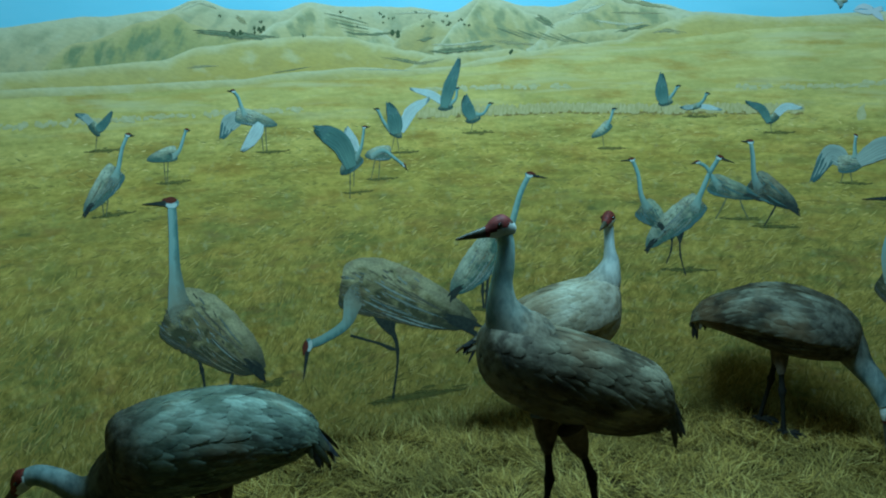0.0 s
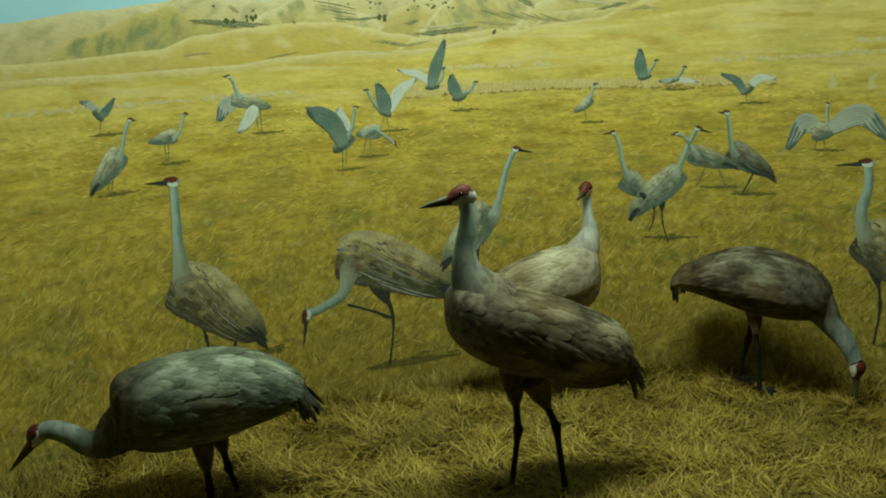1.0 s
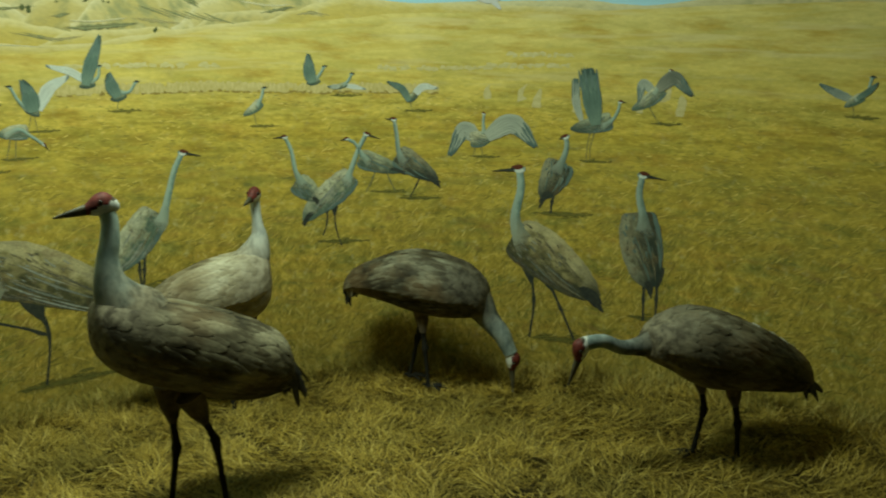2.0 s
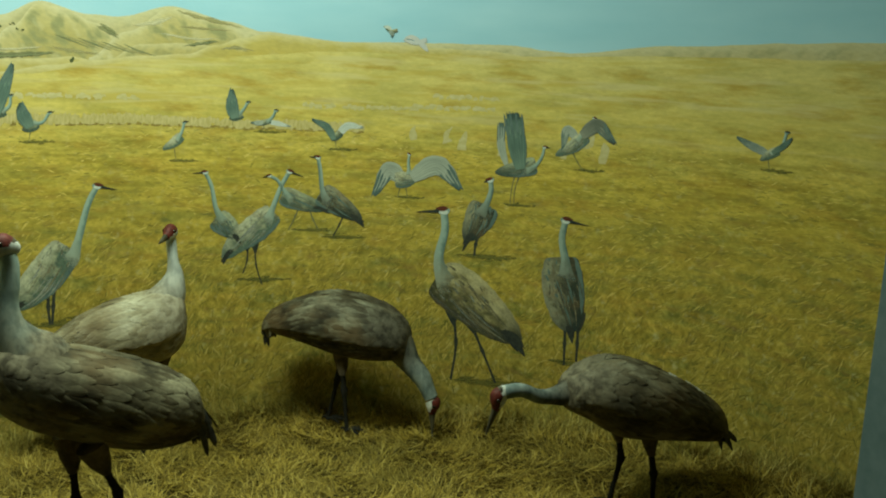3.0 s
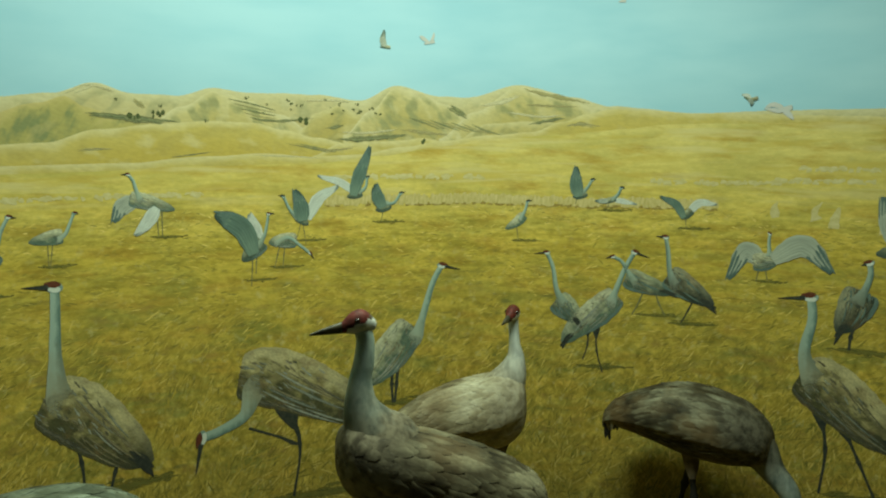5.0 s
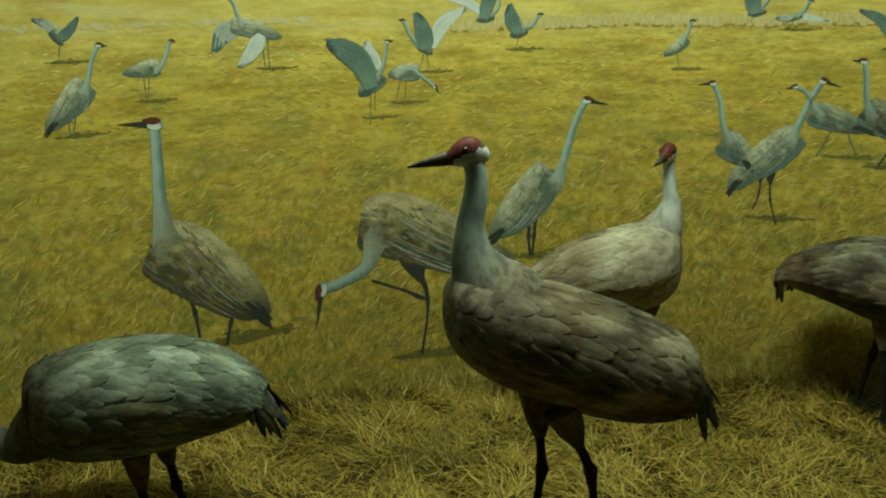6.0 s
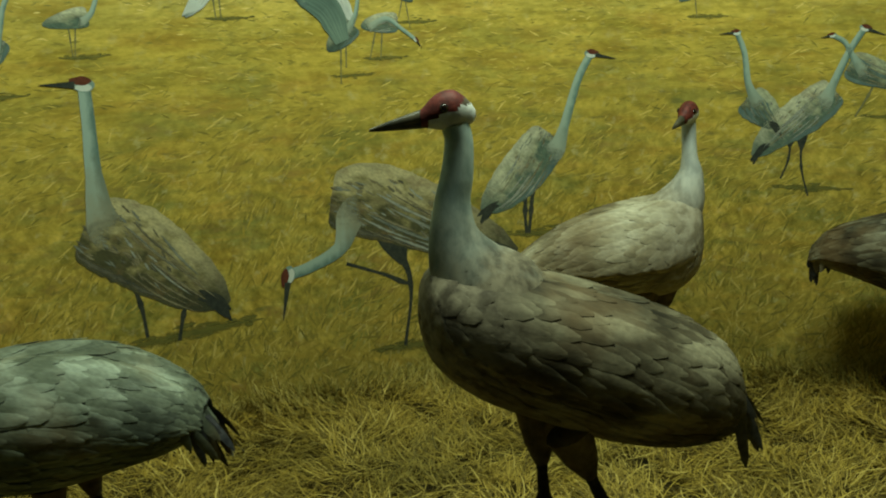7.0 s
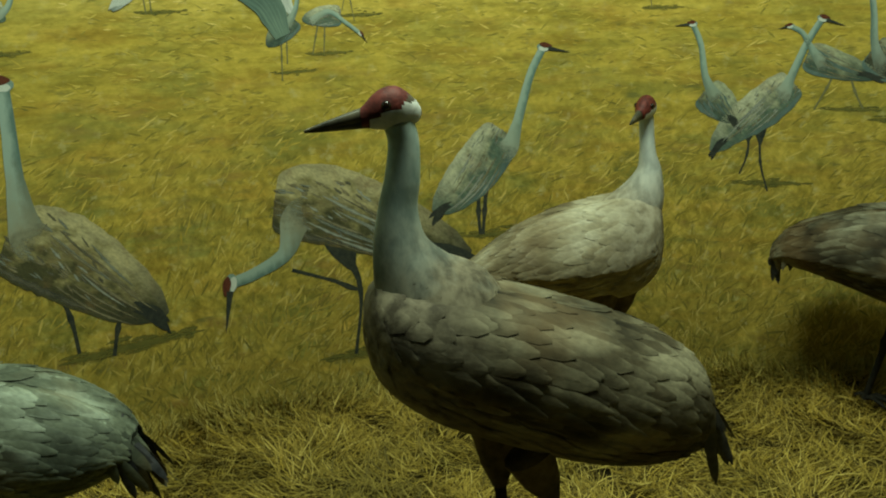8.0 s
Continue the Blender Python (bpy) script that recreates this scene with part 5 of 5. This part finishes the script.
    for k in range(droop):
        t, a = r.uniform(0.84, 0.98), r.uniform(-1.6, 1.6)
        p = skin(t, a)
        out = (p - skin(t, a + math.pi)).normalized()
        dark = k % 3 != 0 or rear > 0.8
        d = td + Vector((r.uniform(0, 0.5), r.uniform(-0.12, 0.12), r.uniform(-0.1, 0.4)))
        first = len(bm.faces)
        feather(bm, p - out * (0.008 if dark else -0.003), d, out, plume * r.uniform(0.05, 0.115), r.uniform(0.012, 0.022), r.uniform(-0.015, 0.0), 6 if dark else 0)
        bm.faces.ensure_lookup_table()
        for f in bm.faces[first:]:
            place_on(f)
    tagged(part("tail", bm, mats, crane, "dark drooping tail plumage"), kind="stuff")
    # neck
    bm = fresh()
    nk = smooth_line(neck, 60)
    base_len = sum(float(np.linalg.norm(q[:2] - p[:2])) for p, q in zip(nk, nk[1:]))
    root = Vector((neck[0][0], 0, neck[0][1]))

    tube(bm, [(p[0], p[3] if len(p) > 3 else 0, p[1]) for p in nk], [p[2] for p in nk], [p[2] * 1.05 for p in nk], 1, 24)
    throat = bm
    bm = fresh()
    for k in range(320):
        i = int(26 * (1 - r.random() ** 0.7))
        p, q = nk[i], nk[i - 1] if i else 2 * nk[0] - nk[1]
        a = r.uniform(0, 2 * math.pi)
        ax = Vector((q[0] - p[0], (q[3] - p[3]) if len(p) > 3 else 0, q[1] - p[1])).normalized()
        u1 = ax.cross(Vector((0, 1, 0.01))).normalized()
        out = u1 * math.cos(a) + ax.cross(u1) * math.sin(a)
        feather(bm, Vector((p[0], p[3] if len(p) > 3 else 0, p[1])) + out * p[2] * 0.99, ax, out, 0.018 + 0.40 * p[2], 0.005 + 0.13 * p[2], 0.001, 1)
    for b in (throat, bm):
        lay = b.loops.layers.uv["UVMap"]
        for f in b.faces:
            for lp in f.loops:
                lp[lay].uv = (0, (lp.vert.co - root).length / base_len)
    tagged(part("neck_down", bm, mats, crane), kind="stuff")
    part("neck", throat, mats, crane, "blue-grey downy neck")
    # head: gaze is the way the bill points
    h, gz, k = Vector((head[0], head[2] if len(head) > 2 else 0, head[1])), Vector(gaze).normalized(), head_size
    flat = gz.cross(Vector((0, 0, 1)))
    flat = flat.normalized() if flat.length > 0.2 else Vector((0, 1, 0))
    crown = flat.cross(gz).normalized()
    facing = 1 if neck[-1][0] > neck[0][0] else -1
    if crown.z < -0.05 or (abs(gz.z) > 0.9 and crown.x * facing < 0):
        crown, flat = -crown, -flat

    def head_tone(c):
        d = c - h
        x, z = d.dot(gz) / k, d.dot(crown) / k
        if z > 0.003 - 0.25 * max(x, 0) + max(0, -0.012 - x) * 1.1 and x > -0.034:
            return 2
        if z > 0.010 and x < -0.02:
            return 1
        return 3 if x < 0.040 else 2

    prof = ((-0.047, 0.007, -0.010), (-0.040, 0.018, -0.008), (-0.026, 0.028, -0.002), (-0.010, 0.034, 0.002), (0.010, 0.033, 0.002), (0.028, 0.027, -0.001), (0.042, 0.019, -0.005), (0.052, 0.014, -0.007))
    bm = fresh()
    rings = []
    for x, rad, dz in smooth_line(prof, 24):
        c = h + (gz * x + crown * dz) * k
        rings.append([bm.verts.new(c + (flat * 0.82 * math.cos(2 * math.pi * j / 32) + crown * math.sin(2 * math.pi * j / 32)) * rad * k) for j in range(32)])
    for a, b in zip(rings, rings[1:]):
        for j in range(32):
            f = bm.faces.new((a[j], a[(j + 1) % 32], b[(j + 1) % 32], b[j]))
            f.material_index = head_tone(f.calc_center_median())
    f = bm.faces.new(rings[0])
    f.material_index = 3
    skull = part("head", bm, mats, crane, "head with bare red crown and white cheek")
    # bill: two long halves with a gape between
    bm = fresh()
    for up, thick in ((1, 0.0125), (-1, 0.0095)):
        line, rad = [], []
        for s in np.linspace(0, 1, 9):
            line.append(h + (gz * (0.040 + bill_len * s) + crown * (-0.008 + up * (0.0055 - 0.0045 * s) - 0.006 * s)) * k)
            rad.append((thick * (1 - s) ** 0.8 + 0.0012) * k)
        tube(bm, line, [q * 0.75 for q in rad], rad, 4, 10)
    part("bill", bm, mats, skull, "long dark horn bill")
    for sgn in (-1, 1):
        bm = fresh()
        bmesh.ops.create_icosphere(bm, subdivisions=2, radius=0.0088 * k, matrix=Matrix.Translation(h + (gz * 0.012 + crown * 0.010 + flat * 0.0225 * sgn) * k))
        part("eye", bm, EYE, skull, "dark glass eye")
    # legs: feathered thigh, bare shank with a knobbed joint, three toes and a spur
    for hip, knee, foot in legs:
        hp, kn, ft = Vector(hip), Vector(knee), Vector(foot)
        bm = fresh()
        ln = [hp + (kn - hp) * s for s in (0, 0.35, 0.6)]
        tube(bm, ln, [thigh, thigh * 0.72, 0.012], [thigh * 1.2, thigh * 0.85, 0.013], 8, 12)
        pts = [hp + (kn - hp) * s for s in (0.5, 0.7, 0.92, 1.0)] + [kn + (ft - kn) * s for s in (0.08, 0.2, 0.6, 0.95, 1.0)]
        rad = [0.0125, 0.0105, 0.012, 0.0165, 0.0135, 0.0095, 0.0085, 0.0095, 0.011]
        tube(bm, pts, rad, rad, 5, 12)
        for ang, tl in ((-0.5, 0.072), (0.0, 0.085), (0.5, 0.072), (3.1, 0.028)):
            face = -1 if neck[-1][0] < neck[0][0] else 1
            d = Vector((face * math.cos(ang), math.sin(ang), 0))
            toe = [ft + Vector((0, 0, 0.006)), ft + d * tl * 0.4 + Vector((0, 0, 0.012)), ft + d * tl * 0.8 + Vector((0, 0, 0.007)), ft + d * tl + Vector((0, 0, 0.002))]
            tube(bm, toe, [0.008, 0.0075, 0.006, 0.003], [0.008, 0.0065, 0.005, 0.002], 5, 8)
        part("leg", bm, mats, crane, "thin black leg with three spread toes")
    return tagged(crane, label, "mounted crane", "mounted cranes")


# alert bird in profile, bill to the side
mounted_crane((0.40, 2.85), 24.2,
              [(-0.312, 0.80, 0.75, 0.02), (-0.292, 0.845, 0.69, 0.065), (-0.22, 0.850, 0.625, 0.105), (-0.11, 0.820, 0.570, 0.123), (0.0, 0.780, 0.520, 0.125), (0.10, 0.737, 0.490, 0.115),
               (0.18, 0.697, 0.482, 0.098), (0.235, 0.650, 0.488, 0.070), (0.264, 0.585, 0.500, 0.025)],
              [(-0.176, 0.750, 0.098), (-0.206, 0.805, 0.094), (-0.235, 0.858, 0.062), (-0.252, 0.908, 0.040), (-0.253, 0.963, 0.028), (-0.244, 1.01, 0.0245), (-0.240, 1.06, 0.0215), (-0.246, 1.09, 0.021)],
              (-0.255, 1.109), (-0.98, 0.0, -0.075),
              [((-0.095, 0.055, 0.56), (-0.083, 0.05, 0.368), (-0.121, 0.03, 0.178)), ((-0.075, -0.055, 0.56), (-0.006, -0.05, 0.405), (0.016, -0.07, 0.172))],
              PLUM_MAIN, "mounted brown-grey crane with red crown standing alert on the straw", 11, (0.02, -1.0), 0.89, 0.102, rear=0.9, plume=1.25, droop=80, thigh=0.036)
# pale bird stooping with its neck stretched low
mounted_crane((-0.66, 2.765), 10.0,
              [(-0.235, 0.57, 0.48, 0.02), (-0.215, 0.60, 0.40, 0.07), (-0.14, 0.622, 0.368, 0.11), (-0.03, 0.643, 0.372, 0.125), (0.08, 0.650, 0.395, 0.128), (0.17, 0.636, 0.425, 0.115),
               (0.25, 0.600, 0.450, 0.090), (0.305, 0.565, 0.475, 0.05), (0.33, 0.53, 0.49, 0.02)],
              [(-0.13, 0.47, 0.095), (-0.20, 0.45, 0.075), (-0.27, 0.405, 0.050), (-0.320, 0.405, 0.036), (-0.375, 0.440, 0.030), (-0.420, 0.456, 0.027), (-0.450, 0.450, 0.024)],
              (-0.458, 0.445), (-0.72, 0.0, -0.69),
              [((0.022, -0.05, 0.40), (0.030, -0.05, 0.245), (0.026, -0.05, 0.170)), ((0.050, 0.05, 0.40), (0.074, 0.05, 0.265), (0.102, 0.05, 0.165))],
              PLUM_PALE, "mounted pale grey crane stooping with its bill low over straw", 12, (0.15, -0.97), 0.88, 0.125, rear=0.35, neck_coat=NECK_DULL)
# cream bird with its head turned to the window
mounted_crane((0.56, 3.83), 0,
              [(0.082, 0.62, 0.57, 0.02), (0.068, 0.69, 0.51, 0.07), (0.01, 0.715, 0.455, 0.11), (-0.08, 0.695, 0.435, 0.125), (-0.18, 0.670, 0.430, 0.125), (-0.28, 0.625, 0.440, 0.105),
               (-0.36, 0.575, 0.450, 0.07), (-0.43, 0.515, 0.460, 0.035), (-0.465, 0.48, 0.465, 0.012)],
              [(-0.06, 0.59, 0.10), (-0.010, 0.655, 0.078), (0.024, 0.715, 0.057), (0.040, 0.775, 0.033), (0.037, 0.82, 0.021), (0.034, 0.86, 0.018), (0.030, 0.92, 0.018)],
              (0.028, 0.943, -0.01), (-0.42, -0.88, -0.14),
              [((-0.015, 0.045, 0.48), (-0.045, 0.04, 0.27), (-0.02, 0.03, 0.062)), ((-0.075, -0.05, 0.48), (-0.10, -0.05, 0.27), (-0.085, -0.06, 0.064))],
              PLUM_CREAM, "mounted cream-grey crane with its red crown turned to the window", 13, (-0.8, -0.5), 0.86, 0.08, thigh=0.042, neck_coat=NECK_PALE)
# dark bird probing the straw
mounted_crane((1.25, 3.87), -30.7,
              [(0.295, 0.51, 0.46, 0.02), (0.275, 0.560, 0.425, 0.07), (0.21, 0.612, 0.415, 0.11), (0.12, 0.645, 0.408, 0.13), (0.0, 0.664, 0.418, 0.135), (-0.11, 0.650, 0.445, 0.12),
               (-0.21, 0.610, 0.468, 0.10), (-0.29, 0.570, 0.475, 0.06), (-0.33, 0.52, 0.47, 0.025)],
              [(0.185, 0.52, 0.092), (0.245, 0.475, 0.066), (0.295, 0.410, 0.043), (0.345, 0.355, 0.036), (0.370, 0.310, 0.030), (0.388, 0.275, 0.027)],
              (0.396, 0.252), (0.12, -0.05, -0.99),
              [((-0.007, 0.05, 0.44), (-0.03, 0.05, 0.285), (-0.069, 0.05, 0.105)), ((0.018, -0.05, 0.44), (0.035, -0.05, 0.280), (0.05, -0.05, 0.108))],
              PLUM_DARK, "mounted dark brown crane probing the straw with its bill", 14, (-0.25, -0.97), 0.88, 0.118, neck_coat=NECK_DULL, plume=0.85)
# umber bird reaching forward
mounted_crane((2.0, 2.90), 5.7,
              [(-0.225, 0.58, 0.53, 0.02), (-0.20, 0.612, 0.505, 0.06), (-0.12, 0.645, 0.462, 0.105), (-0.02, 0.655, 0.400, 0.13), (0.09, 0.625, 0.372, 0.135), (0.20, 0.577, 0.355, 0.12),
               (0.31, 0.515, 0.335, 0.095), (0.40, 0.450, 0.320, 0.06), (0.445, 0.395, 0.33, 0.02)],
              [(-0.12, 0.562, 0.076), (-0.19, 0.562, 0.050), (-0.25, 0.557, 0.029), (-0.31, 0.562, 0.022), (-0.37, 0.588, 0.021), (-0.42, 0.590, 0.022), (-0.442, 0.585, 0.021)],
              (-0.452, 0.576), (-0.40, 0.0, -0.91),
              [((0.030, 0.05, 0.43), (0.062, 0.05, 0.280), (0.024, 0.05, 0.118)), ((0.092, -0.05, 0.42), (0.128, -0.05, 0.257), (0.136, -0.05, 0.120))],
              PLUM_UMBER, "mounted umber-grey crane reaching forward over the straw", 15, (0.2, -0.95), 0.85, 0.11, rear=1.0, neck_coat=NECK_DULL, blaze=((0.62, -0.30, 0.07), (0.70, -0.26, 0.09), (0.74, -0.34, 0.08)))

# ---------------------------------------------------------------- window frame and hall
window = tagged(new("display_window_frame"), "blue-grey painted metal frame of the display window", "window frame", kind="structure")
for nm, dims in (("jamb", (1.905, 1.96, 1.62, 1.74, 0.30, 2.35)), ("jamb", (-1.12, -1.00, 1.62, 1.74, 0.30, 2.35)), ("header", (-1.0, 1.905, 1.62, 1.74, 2.23, 2.35)), ("sill", (-1.0, 1.905, 1.60, 1.76, 0.30, 0.40))):
    bm = bmesh.new()
    box(bm, *dims, 0.006)
    part(nm, bm, TRIM, window, smooth=False)
slab("floor", (-3.2, 4.8, -2.5, 1.60, -0.10, 0.0), CARPET, "dark carpet floor of the museum hall", "floor")
slab("wall_front_low", (-3.2, 4.8, 1.62, 1.72, 0.0, 0.296), HALL, "dark plaster wall under the display window", "wall")
slab("wall_front_high", (-3.2, 4.8, 1.63, 1.73, 2.354, 3.0), HALL, "dark plaster wall above the display window", "wall")
slab("wall_front_west", (-3.2, -1.124, 1.63, 1.73, 0.30, 2.35), HALL, "dark plaster wall beside the display window", "wall")
slab("wall_front_east", (1.964, 4.8, 1.63, 1.73, 0.30, 2.35), HALL, "dark plaster wall beside the display window", "wall")
slab("wall_west", (-3.3, -3.204, -2.5, 1.73, 0.0, 3.0), HALL, "dark plaster wall of the hall", "wall")
slab("wall_east", (4.804, 4.9, -2.5, 1.73, 0.0, 3.0), HALL, "dark plaster wall of the hall", "wall")
slab("wall_south", (-3.3, 4.9, -2.6, -2.504, 0.0, 3.0), HALL, "dark plaster wall of the hall", "wall")
slab("ceiling_hall", (-3.3, 4.9, -2.6, 1.73, 3.004, 3.1), HALL, "dark ceiling of the museum hall", "ceiling")
slab("ceiling_display", (-1.7, 3.3, 1.736, 4.4, 2.86, 2.95), LOFT, "plain painted ceiling over the display", "ceiling")
slab("floor_display", (-1.7, 3.3, 1.736, 4.4, -0.2, -0.11), LOFT, "plain base under the display", "floor")
